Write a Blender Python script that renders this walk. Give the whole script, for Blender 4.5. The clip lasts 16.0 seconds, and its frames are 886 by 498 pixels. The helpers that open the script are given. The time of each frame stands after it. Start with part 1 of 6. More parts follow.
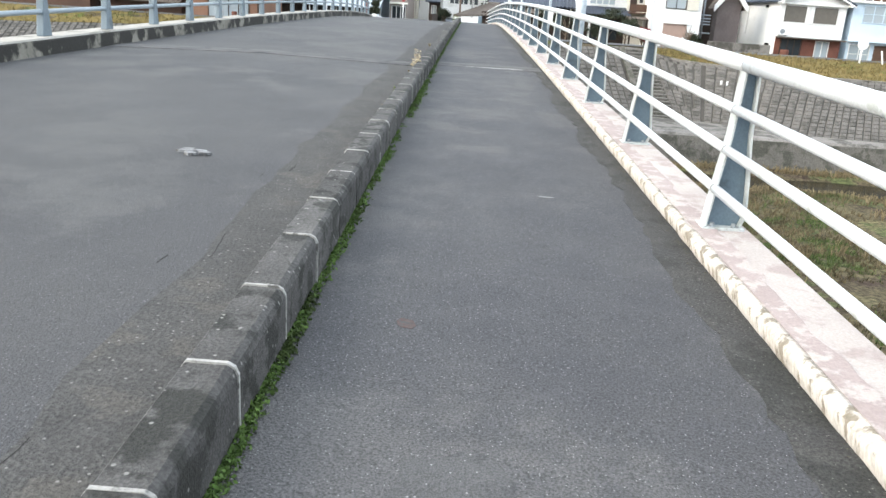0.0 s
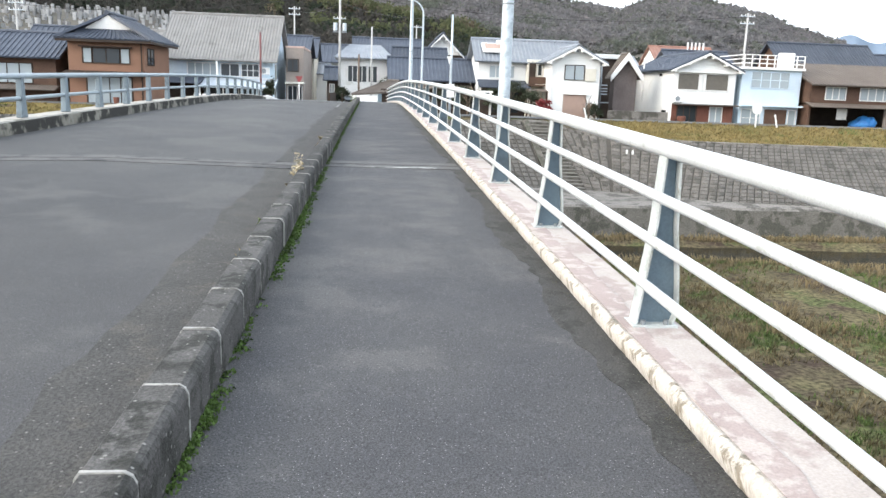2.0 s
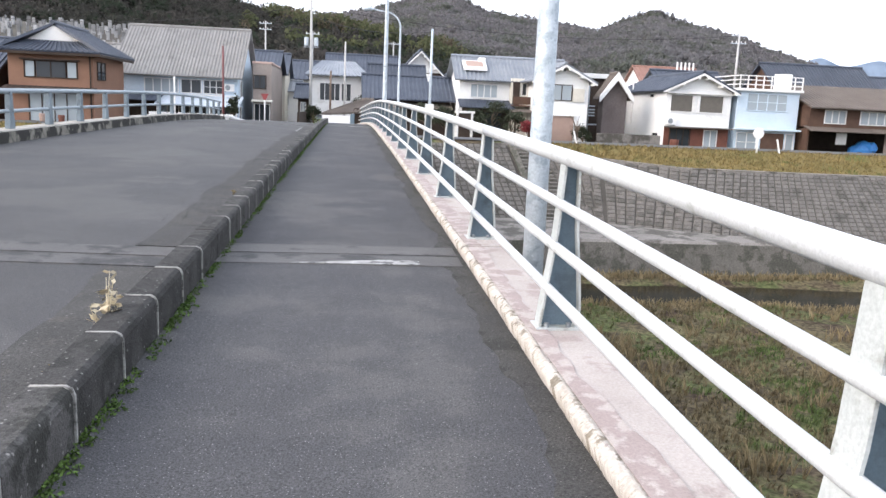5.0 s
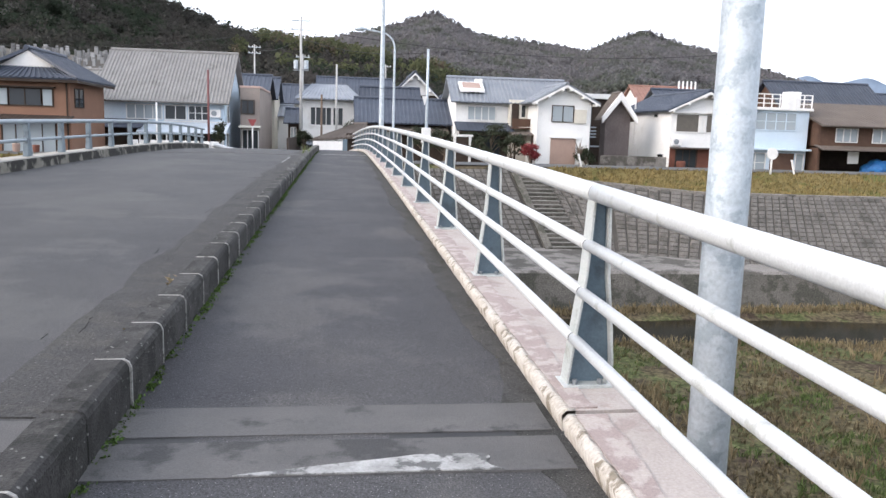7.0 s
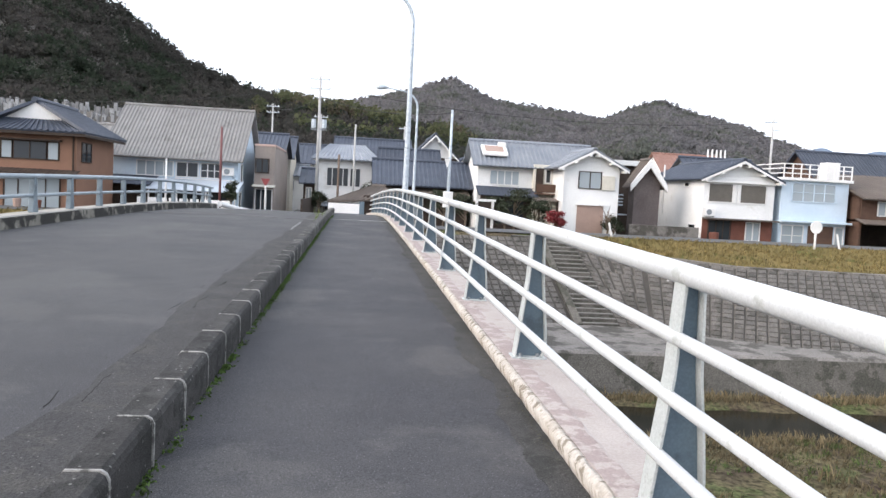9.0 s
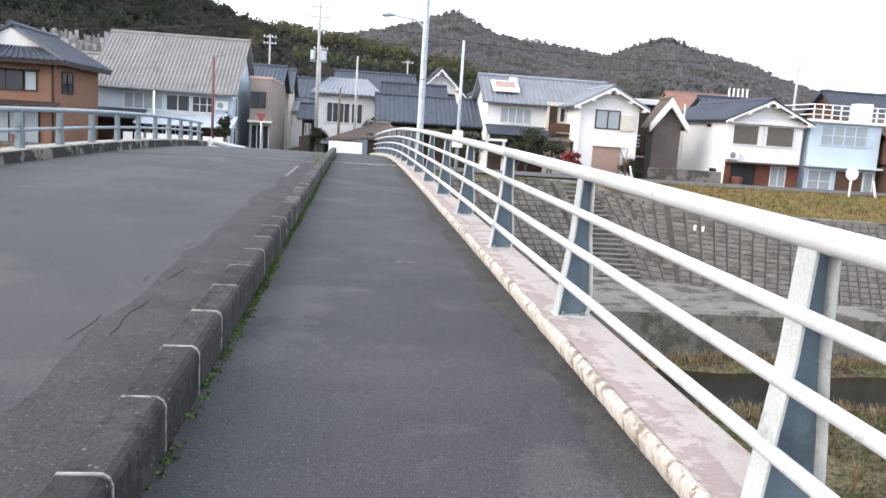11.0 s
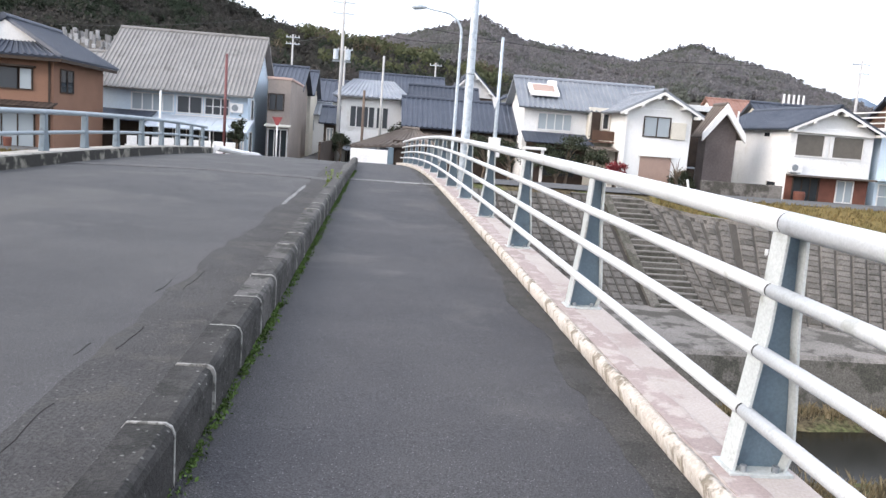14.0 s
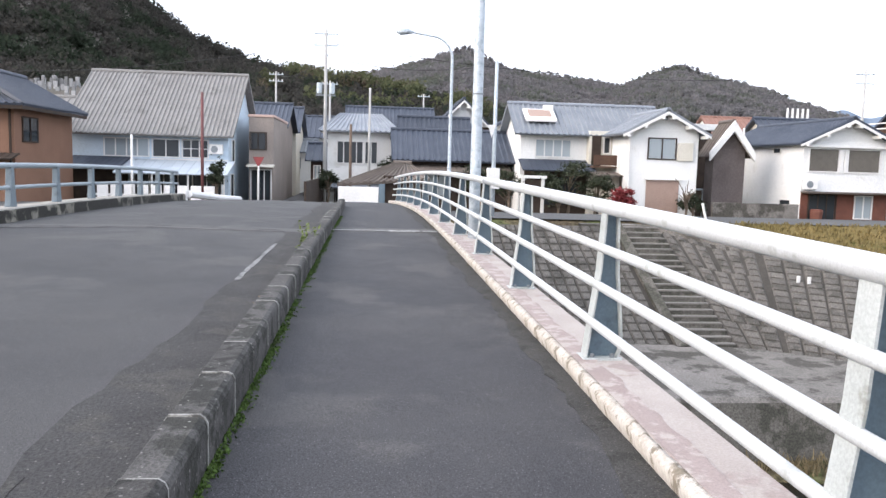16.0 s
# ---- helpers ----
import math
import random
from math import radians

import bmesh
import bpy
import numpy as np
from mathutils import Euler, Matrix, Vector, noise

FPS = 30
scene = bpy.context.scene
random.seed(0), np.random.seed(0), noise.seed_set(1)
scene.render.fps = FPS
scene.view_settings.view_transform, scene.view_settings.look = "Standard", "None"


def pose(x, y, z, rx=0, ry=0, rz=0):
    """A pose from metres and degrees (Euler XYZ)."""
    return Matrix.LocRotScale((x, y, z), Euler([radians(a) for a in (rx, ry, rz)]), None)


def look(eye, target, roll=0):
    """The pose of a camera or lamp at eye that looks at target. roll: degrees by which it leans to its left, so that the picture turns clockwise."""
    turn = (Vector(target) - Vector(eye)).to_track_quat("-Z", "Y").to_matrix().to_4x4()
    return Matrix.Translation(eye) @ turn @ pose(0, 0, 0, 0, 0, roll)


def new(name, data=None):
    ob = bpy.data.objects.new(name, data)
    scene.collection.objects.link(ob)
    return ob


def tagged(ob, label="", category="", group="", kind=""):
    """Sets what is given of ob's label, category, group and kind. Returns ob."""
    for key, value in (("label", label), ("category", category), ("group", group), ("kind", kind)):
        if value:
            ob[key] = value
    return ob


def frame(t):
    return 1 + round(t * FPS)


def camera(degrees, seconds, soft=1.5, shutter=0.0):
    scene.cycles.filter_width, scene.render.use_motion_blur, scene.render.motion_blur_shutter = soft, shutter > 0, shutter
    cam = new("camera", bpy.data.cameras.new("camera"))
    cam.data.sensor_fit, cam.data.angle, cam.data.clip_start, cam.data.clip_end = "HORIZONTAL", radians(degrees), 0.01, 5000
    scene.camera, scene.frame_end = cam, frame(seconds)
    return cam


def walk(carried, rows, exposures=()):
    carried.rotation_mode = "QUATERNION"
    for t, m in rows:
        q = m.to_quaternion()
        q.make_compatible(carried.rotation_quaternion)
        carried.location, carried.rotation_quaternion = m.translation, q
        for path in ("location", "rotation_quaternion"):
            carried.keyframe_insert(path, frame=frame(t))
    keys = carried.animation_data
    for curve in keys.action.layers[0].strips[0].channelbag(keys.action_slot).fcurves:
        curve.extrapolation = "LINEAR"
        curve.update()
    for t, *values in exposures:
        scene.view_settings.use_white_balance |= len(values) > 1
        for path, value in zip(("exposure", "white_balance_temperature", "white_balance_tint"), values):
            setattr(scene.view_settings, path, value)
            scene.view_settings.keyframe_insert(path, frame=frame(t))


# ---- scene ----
cam = camera(58.6, 16.0, soft=1.5)
PATH = [
    (0, (0.195, -0.377, 1.163), (0.166, 1.538, 0.587), 3.9),
    (0.5, (0.198, 0.308, 1.186), (0.239, 2.232, 0.641), 4.0),
    (1, (0.162, 1.059, 1.263), (0.31, 3.004, 0.824), 3.6),
    (1.5, (0.198, 1.763, 1.27), (0.371, 3.716, 0.871), -0.1),
    (2, (0.224, 2.566, 1.313), (0.412, 4.519, 0.921), 2.0),
    (2.5, (0.322, 3.314, 1.324), (0.593, 5.261, 0.957), 0.1),
    (3, (0.355, 4.101, 1.366), (0.593, 6.056, 1.017), 3.4),
    (3.5, (0.437, 4.842, 1.356), (0.635, 6.801, 1.006), 0.6),
    (6, (0.568, 8.651, 1.475), (0.84, 10.603, 1.135), 3.5),
    (6.5, (0.58, 9.309, 1.488), (0.824, 11.267, 1.16), 0.2),
    (7, (0.518, 10.086, 1.527), (0.78, 12.048, 1.236), 1.7),
    (7.5, (0.549, 10.787, 1.535), (0.865, 12.739, 1.23), -2.4),
    (8, (0.505, 11.654, 1.537), (0.738, 13.621, 1.261), 1.5),
    (8.5, (0.528, 12.369, 1.557), (0.916, 14.321, 1.354), 0.4),
    (9, (0.442, 13.119, 1.585), (0.668, 15.102, 1.449), 3.0),
    (9.5, (0.41, 13.841, 1.586), (0.708, 15.805, 1.346), 2.2),
    (12, (0.219, 17.465, 1.673), (0.396, 19.435, 1.376), 3.8),
    (12.5, (0.24, 18.16, 1.679), (0.422, 20.132, 1.395), 1.0),
    (13, (0.228, 19.015, 1.682), (0.31, 20.994, 1.406), 4.1),
    (13.5, (0.263, 19.7, 1.703), (0.547, 21.664, 1.452), 1.8),
    (14, (0.262, 20.503, 1.702), (0.439, 22.475, 1.419), 4.3),
    (14.5, (0.274, 21.213, 1.729), (0.482, 23.188, 1.494), 0.5),
    (15, (0.293, 22.055, 1.736), (0.427, 24.036, 1.496), 1.5),
    (15.5, (0.285, 22.688, 1.748), (0.525, 24.659, 1.503), 0.4),
    (16, (0.292, 23.471, 1.775), (0.48, 25.452, 1.569), 1.6),
]
EXPOSURES = ((0.0, 1.92, 6500, 7), (1.0, 1.92, 6500, 7), (2.0, 1.83, 6500, 8), (3.0, 1.76, 6450, 14), (3.5, 1.69, 6450, 14), (6.0, 1.6, 6450, 14), (6.5, 1.5, 6450, 14), (8.5, 1.43, 6480, 13), (12.0, 1.65, 6450, 14), (14.0, 1.61, 6450, 14), (16.0, 1.56, 6450, 14))
walk(cam, [(t, look(eye, target, roll)) for t, eye, target, roll in PATH], EXPOSURES)

# ---- light ----
scene.view_settings.exposure = 1.45
world = bpy.data.worlds.new("overcast_sky")
scene.world = world
world.use_nodes = True
wn = world.node_tree
sky = wn.nodes.new("ShaderNodeTexSky")
sky.sky_type = "NISHITA"
sky.sun_disc = False
SUN_UP, SUN_ROUND = radians(28), radians(250)
sky.sun_elevation, sky.sun_rotation = SUN_UP, SUN_ROUND
sky.air_density, sky.dust_density, sky.ozone_density = 1.0, 6.0, 1.0
wn.nodes["Background"].inputs[1].default_value = 0.15
veil = wn.nodes.new("ShaderNodeMix")
veil.data_type = "RGBA"
veil.inputs[0].default_value = 0.8
veil.inputs[7].default_value = (4.7, 5.1, 5.65, 1)
wn.links.new(sky.outputs[0], veil.inputs[6])
wn.links.new(veil.outputs[2], wn.nodes["Background"].inputs[0])
sun_data = bpy.data.lights.new("sun", "SUN")
sun_data.energy, sun_data.angle, sun_data.color = 0.8, radians(35), (1.0, 0.97, 0.93)
sun = new("sun", sun_data)
sun_way = Vector((math.sin(SUN_ROUND) * math.cos(SUN_UP), math.cos(SUN_ROUND) * math.cos(SUN_UP), math.sin(SUN_UP)))
sun.matrix_world = look(sun_way * 50, (0, 0, 0))


# ---- materials ----
def surface(name, a, b, size=1.0, rough=0.85, bump=0.2, fine=60.0, speck=None, speck_size=80.0, speck_share=0.12, metal=0.0, island=0.0, stain=None, stain_size=0.6, stain_share=0.45, each=0.0, coat=0.0, stretch=(1, 1, 1), grain_mix=0.12):
    """Two base colours mixed by broad noise, fine grain, optional specks, stains and a change from piece to piece."""
    m = bpy.data.materials.new(name)
    m.use_nodes = True
    nt, n, l = m.node_tree, m.node_tree.nodes, m.node_tree.links
    p = n["Principled BSDF"]
    where = n.new("ShaderNodeTexCoord")
    place = n.new("ShaderNodeMapping")
    place.inputs["Scale"].default_value = stretch
    l.new(where.outputs["Object"], place.inputs[0])
    who = n.new("ShaderNodeObjectInfo")
    shift = n.new("ShaderNodeMath")
    shift.operation = "MULTIPLY"
    shift.inputs[1].default_value = 40.0
    l.new(who.outputs["Random"], shift.inputs[0])
    l.new(shift.outputs[0], place.inputs["Location"])

    def cloud(scale, detail=5.0, rough_=0.6):
        t = n.new("ShaderNodeTexNoise")
        t.inputs["Scale"].default_value, t.inputs["Detail"].default_value, t.inputs["Roughness"].default_value = scale, detail, rough_
        l.new(place.outputs[0], t.inputs["Vector"])
        return t.outputs["Fac"]

    def ramp(src, lo, hi):
        r = n.new("ShaderNodeMapRange")
        r.inputs[1].default_value, r.inputs[2].default_value = lo, hi
        l.new(src, r.inputs[0])
        return r.outputs[0]

    def mix(fac, one, two, kind="MIX"):
        x = n.new("ShaderNodeMix")
        x.data_type, x.blend_type = "RGBA", kind
        for s, v in ((x.inputs[0], fac), (x.inputs[6], one), (x.inputs[7], two)):
            if isinstance(v, bpy.types.NodeSocket):
                l.new(v, s)
            elif isinstance(v, (int, float)):
                s.default_value = v
            else:
                s.default_value = (*v, 1.0)
        return x.outputs[2]

    def scaled(col, src, amount):
        r = n.new("ShaderNodeMapRange")
        r.inputs[3].default_value, r.inputs[4].default_value = 1 - amount, 1 + amount
        l.new(src, r.inputs[0])
        v = n.new("ShaderNodeVectorMath")
        v.operation = "SCALE"
        l.new(col, v.inputs[0])
        l.new(r.outputs[0], v.inputs["Scale"])
        return v.outputs[0]

    col = mix(ramp(cloud(1.0 / size), 0.35, 0.65), a, b)
    grain = cloud(fine, 3.0)
    if stain:
        col = mix(ramp(cloud(1.0 / stain_size, 8.0, 0.62), 0.72 - 0.45 * stain_share, 0.79 - 0.45 * stain_share), col, stain)
    col = scaled(col, ramp(grain, 0.33, 0.67), grain_mix)
    if speck:
        v = n.new("ShaderNodeTexVoronoi")
        v.inputs["Scale"].default_value = speck_size
        l.new(place.outputs[0], v.inputs["Vector"])
        g = ramp(v.outputs["Distance"], speck_share + 0.05, speck_share)
        col = mix(g, col, speck)
    if island:
        geo = n.new("ShaderNodeNewGeometry")
        col = scaled(col, geo.outputs["Random Per Island"], island)
    if each:
        col = scaled(col, who.outputs["Random"], each)
    l.new(col, p.inputs["Base Color"])
    p.inputs["Metallic"].default_value = metal
    p.inputs["Specular IOR Level"].default_value = 0.5 if rough < 0.8 else (0.3 if rough < 0.97 else 0.05)
    p.inputs["Coat Weight"].default_value = coat
    r = n.new("ShaderNodeMapRange")
    r.inputs[3].default_value, r.inputs[4].default_value = max(rough - 0.1, 0.02), min(rough + 0.1, 1.0)
    l.new(cloud(3.0 / size), r.inputs[0])
    l.new(r.outputs[0], p.inputs["Roughness"])
    if bump:
        bn = n.new("ShaderNodeBump")
        bn.inputs["Strength"].default_value, bn.inputs["Distance"].default_value = bump, 0.01
        l.new(grain, bn.inputs["Height"])
        l.new(bn.outputs[0], p.inputs["Normal"])
    return m


def window_glass(name, tint):
    m = bpy.data.materials.new(name)
    m.use_nodes = True
    p = m.node_tree.nodes["Principled BSDF"]
    p.inputs["Base Color"].default_value = (*tint, 1)
    p.inputs["Roughness"].default_value = 0.06
    p.inputs["Specular IOR Level"].default_value = 0.3
    return m


ASPHALT = surface("asphalt_walkway", (0.05, 0.05, 0.054), (0.068, 0.067, 0.068), 0.9, 0.82, 0.9, 130, speck=(0.24, 0.24, 0.24), speck_size=55, speck_share=0.1, stain=(0.08, 0.078, 0.078), stain_size=0.9, stain_share=0.42, grain_mix=0.5)
ASPHALTB = surface("asphalt_walkway_middle_span", (0.039, 0.039, 0.043), (0.054, 0.053, 0.055), 1.2, 0.82, 0.8, 130, speck=(0.2, 0.2, 0.2), speck_size=55, speck_share=0.09, stain=(0.066, 0.064, 0.064), stain_size=1.1, stain_share=0.4, grain_mix=0.5)
ROADTAR = surface("asphalt_road", (0.047, 0.047, 0.049), (0.064, 0.063, 0.063), 2.2, 0.82, 0.8, 110, speck=(0.17, 0.17, 0.17), speck_size=45, speck_share=0.09, stain=(0.071, 0.07, 0.069), stain_size=1.6, stain_share=0.42, grain_mix=0.3)
# Darker gutter tone, used beyond the first expansion joint.
GUTTERDARK = surface("damp_gutter_asphalt", (0.037, 0.036, 0.036), (0.051, 0.05, 0.049), 0.5, 0.95, 0.9, 70, speck=(0.14, 0.136, 0.128), speck_size=24, speck_share=0.09, stain=(0.056, 0.054, 0.05), stain_size=0.3, stain_share=0.42, grain_mix=0.35)
GUTTER = surface("weathered_gutter_asphalt", (0.046, 0.045, 0.043), (0.061, 0.059, 0.056), 0.4, 0.95, 0.9, 70, speck=(0.17, 0.165, 0.155), speck_size=24, speck_share=0.09, stain=(0.066, 0.062, 0.056), stain_size=0.3, stain_share=0.4, grain_mix=0.35)
STREET = surface("street_asphalt", (0.07, 0.07, 0.07), (0.091, 0.091, 0.091), 3.0, 0.9, 0.3, 60)
KERB = surface("kerb_concrete", (0.05, 0.048, 0.046), (0.076, 0.073, 0.07), 0.25, 0.92, 0.8, 90, speck=(0.188, 0.184, 0.173), speck_size=22, speck_share=0.1, stain=(0.026, 0.026, 0.023), stain_size=0.16, stain_share=0.5, each=0.2, grain_mix=0.35)
# Darker copy of KERB that paints shade onto the middle run of blocks.
KERBSHADE = surface("damp_kerb_concrete", (0.028, 0.027, 0.026), (0.045, 0.043, 0.041), 0.25, 0.92, 0.8, 90, speck=(0.15, 0.147, 0.14), speck_size=22, speck_share=0.1, stain=(0.02, 0.02, 0.018), stain_size=0.16, stain_share=0.5, each=0.2, grain_mix=0.35)
GRIT = surface("curb_grit", (0.044, 0.043, 0.042), (0.056, 0.054, 0.05), 0.3, 0.95, 0.9, 110, speck=(0.17, 0.165, 0.15), speck_size=45, speck_share=0.09, stain=(0.034, 0.034, 0.031), stain_size=0.25, stain_share=0.45, grain_mix=0.5)
CRACKED = surface("crack_dirt", (0.026, 0.025, 0.024), (0.034, 0.033, 0.031), 0.2, 0.98, 0.2, 60)
MORTAR = surface("kerb_mortar", (0.322, 0.316, 0.298), (0.22, 0.215, 0.2), 0.1, 0.95, 0.5, 90, stain=(0.1, 0.097, 0.09), stain_size=0.05, stain_share=0.42)
COPING = surface("curb_concrete_top", (0.345, 0.305, 0.282), (0.40, 0.36, 0.335), 0.5, 0.92, 0.35, 90, stain=(0.30, 0.25, 0.232), stain_size=0.3, stain_share=0.4, grain_mix=0.1)
COPSTAIN = surface("curb_stained_skin", (0.262, 0.212, 0.2), (0.30, 0.245, 0.23), 0.3, 0.92, 0.35, 90, stain=(0.37, 0.325, 0.3), stain_size=0.12, stain_share=0.5, grain_mix=0.1)
COPEDGE = surface("curb_lime_edge", (0.46, 0.43, 0.39), (0.38, 0.345, 0.3), 0.2, 0.95, 0.6, 60, stain=(0.19, 0.165, 0.13), stain_size=0.07, stain_share=0.42, stretch=(1, 1, 0.3), grain_mix=0.2)
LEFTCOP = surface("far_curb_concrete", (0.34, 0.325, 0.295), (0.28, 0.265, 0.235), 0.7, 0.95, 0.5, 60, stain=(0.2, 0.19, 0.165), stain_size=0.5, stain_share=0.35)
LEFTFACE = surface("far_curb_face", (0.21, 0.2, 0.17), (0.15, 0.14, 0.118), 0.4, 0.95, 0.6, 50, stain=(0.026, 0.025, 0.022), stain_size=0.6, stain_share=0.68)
JOINTCON = surface("joint_concrete", (0.076, 0.075, 0.075), (0.1, 0.097, 0.096), 0.5, 0.9, 0.5, 110, stain=(0.046, 0.046, 0.047), stain_size=0.4, stain_share=0.42)
JOINTPALE = surface("joint_pale_mortar", (0.33, 0.33, 0.325), (0.2, 0.2, 0.195), 0.12, 0.9, 0.4, 70, stain=(0.1, 0.1, 0.1), stain_size=0.1, stain_share=0.5)
RUBBER = surface("joint_rubber", (0.012, 0.012, 0.014), (0.02, 0.02, 0.02), 0.3, 0.7, 0.1, 60)
RAIL = surface("rail_white_paint", (0.50, 0.515, 0.52), (0.45, 0.465, 0.47), 0.4, 0.5, 0.08, 120, stain=(0.36, 0.37, 0.355), stain_size=0.14, stain_share=0.3, grain_mix=0.1)
# Post paint in two tones: web darkened as shaded, flanges paled as lit.
POSTWEB = surface("post_blue_grey_paint", (0.112, 0.155, 0.187), (0.086, 0.126, 0.155), 0.3, 0.5, 0.1, 90, stain=(0.061, 0.086, 0.104), stain_size=0.3, stain_share=0.3)
POSTFLANGE = surface("post_flange_paint", (0.429, 0.452, 0.445), (0.359, 0.382, 0.374), 0.3, 0.5, 0.1, 90, stain=(0.273, 0.281, 0.257), stain_size=0.15, stain_share=0.3)
LEFTRAIL = surface("far_rail_paint", (0.25, 0.29, 0.315), (0.2, 0.24, 0.265), 0.6, 0.5, 0.08, 80)
# Slate-grey post paint, darkened further to hold the shade on its near faces.
LEFTPOST = surface("far_post_paint", (0.15, 0.188, 0.212), (0.118, 0.15, 0.172), 0.4, 0.55, 0.1, 80, stain=(0.09, 0.11, 0.125), stain_size=0.2, stain_share=0.35)
GALV = surface("galvanised_steel", (0.40, 0.45, 0.49), (0.52, 0.57, 0.61), 0.12, 0.45, 0.06, 60, metal=0.15, stain=(0.33, 0.38, 0.42), stain_size=0.09, stain_share=0.45)
STEELDARK = surface("dark_bolt_steel", (0.18, 0.2, 0.22), (0.28, 0.3, 0.31), 0.05, 0.5, 0.1, 90, metal=0.6)
CONC = surface("bridge_concrete", (0.189, 0.185, 0.175), (0.252, 0.245, 0.231), 1.5, 0.93, 0.4, 40, stain=(0.105, 0.101, 0.095), stain_size=1.5, stain_share=0.35)
BANKCON = surface("bank_concrete", (0.14, 0.13, 0.118), (0.19, 0.175, 0.16), 2.0, 0.95, 0.6, 18, stain=(0.07, 0.065, 0.056), stain_size=1.3, stain_share=0.5, grain_mix=0.3)
# Step tops get a paler colour that paints in the overcast light from above.
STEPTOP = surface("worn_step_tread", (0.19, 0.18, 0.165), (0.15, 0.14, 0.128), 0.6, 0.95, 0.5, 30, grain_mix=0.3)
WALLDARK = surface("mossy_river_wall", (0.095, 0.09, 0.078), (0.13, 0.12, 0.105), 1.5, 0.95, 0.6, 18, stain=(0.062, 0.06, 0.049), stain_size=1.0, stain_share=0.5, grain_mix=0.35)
BLOCK = surface("revetment_block", (0.094, 0.088, 0.08), (0.118, 0.11, 0.1), 1.2, 0.95, 0.6, 18, stain=(0.068, 0.064, 0.057), stain_size=0.9, stain_share=0.45, each=0.1, grain_mix=0.3)
BLOCKS = surface("revetment_blocks", (0.094, 0.088, 0.08), (0.118, 0.11, 0.1), 1.2, 0.95, 0.6, 18, stain=(0.068, 0.064, 0.057), stain_size=0.9, stain_share=0.45, island=0.1, grain_mix=0.3)
BEDDARK = surface("joint_bed", (0.05, 0.047, 0.042), (0.068, 0.063, 0.057), 0.8, 0.98, 0.3, 20)
SOIL = surface("river_meadow", (0.108, 0.094, 0.052), (0.05, 0.036, 0.028), 2.0, 0.98, 1.0, 6, stain=(0.074, 0.082, 0.036), stain_size=1.9, stain_share=0.42, grain_mix=0.6)
DRYGRASS = surface("dry_bank_grass", (0.156, 0.117, 0.048), (0.12, 0.099, 0.039), 2.5, 0.98, 0.6, 9, stain=(0.078, 0.09, 0.027), stain_size=3.0, stain_share=0.35)
LEAFGRASS = surface("grass_blades", (0.075, 0.062, 0.034), (0.175, 0.138, 0.08), 1.7, 0.9, 0.0, 8, island=0.45, stain=(0.074, 0.106, 0.032), stain_size=1.8, stain_share=0.46)
DRYBLADE = surface("dry_grass_blades", (0.17, 0.125, 0.05), (0.14, 0.115, 0.045), 2.0, 0.9, 0.0, 8, island=0.35, stain=(0.085, 0.10, 0.03), stain_size=2.4, stain_share=0.3)
MOSS = surface("kerb_moss_leaves", (0.05, 0.088, 0.02), (0.07, 0.114, 0.027), 0.4, 0.9, 0.0, 40, island=0.45, stain=(0.04, 0.06, 0.016), stain_size=0.5, stain_share=0.35)
DRYWEED = surface("dry_weed", (0.216, 0.174, 0.102), (0.15, 0.114, 0.06), 0.3, 0.9, 0.0, 40, island=0.3)
PALEWEED = surface("pale_seed_weed", (0.42, 0.37, 0.27), (0.3, 0.24, 0.14), 0.3, 0.9, 0.0, 40, island=0.3)
GREENWEED = surface("green_weed", (0.165, 0.21, 0.045), (0.105, 0.15, 0.034), 0.2, 0.9, 0.0, 40, island=0.3)
# Winter twig grey, lifted paler and bluer to put aerial haze into the colour.
HAZEFOREST = surface("winter_forest", (0.186, 0.174, 0.176), (0.16, 0.155, 0.155), 40.0, 0.98, 0.0, 0.6, island=0.12, stain=(0.122, 0.13, 0.108), stain_size=34.0, stain_share=0.45)
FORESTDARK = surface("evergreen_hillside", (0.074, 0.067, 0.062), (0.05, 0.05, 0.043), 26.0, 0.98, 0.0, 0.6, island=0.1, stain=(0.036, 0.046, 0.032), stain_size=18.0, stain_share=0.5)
HILLSOIL = surface("hill_floor", (0.12, 0.11, 0.098), (0.1, 0.096, 0.082), 30.0, 0.98, 0.0, 0.3)


def leafy(m, share):
    """Lets part of the light through thin twigs and leaves."""
    n, l = m.node_tree.nodes, m.node_tree.links
    p, out = n["Principled BSDF"], n["Material Output"]
    t = n.new("ShaderNodeBsdfTranslucent")
    l.new(p.inputs["Base Color"].links[0].from_socket, t.inputs["Color"])
    x = n.new("ShaderNodeMixShader")
    x.inputs[0].default_value = share
    l.new(p.outputs[0], x.inputs[1])
    l.new(t.outputs[0], x.inputs[2])
    l.new(x.outputs[0], out.inputs["Surface"])


leafy(HAZEFOREST, 0.5)
leafy(FORESTDARK, 0.5)
GROVE = surface("bamboo_grove", (0.094, 0.1, 0.05), (0.072, 0.082, 0.042), 14.0, 0.95, 0.0, 0.6, island=0.16, stain=(0.12, 0.098, 0.07), stain_size=12.0, stain_share=0.4)
leafy(GROVE, 0.4)
# Distance haze is painted in: the pale blue is the ridge's base colour.
HAZEBLUE = surface("distant_ridge", (0.17, 0.22, 0.29), (0.20, 0.25, 0.32), 200.0, 1.0, 0.0, 0.02)
WHITEWALL = surface("white_plaster", (0.72, 0.72, 0.71), (0.66, 0.66, 0.645), 2.5, 0.9, 0.2, 20, stain=(0.58, 0.57, 0.54), stain_size=2.0, stain_share=0.3)
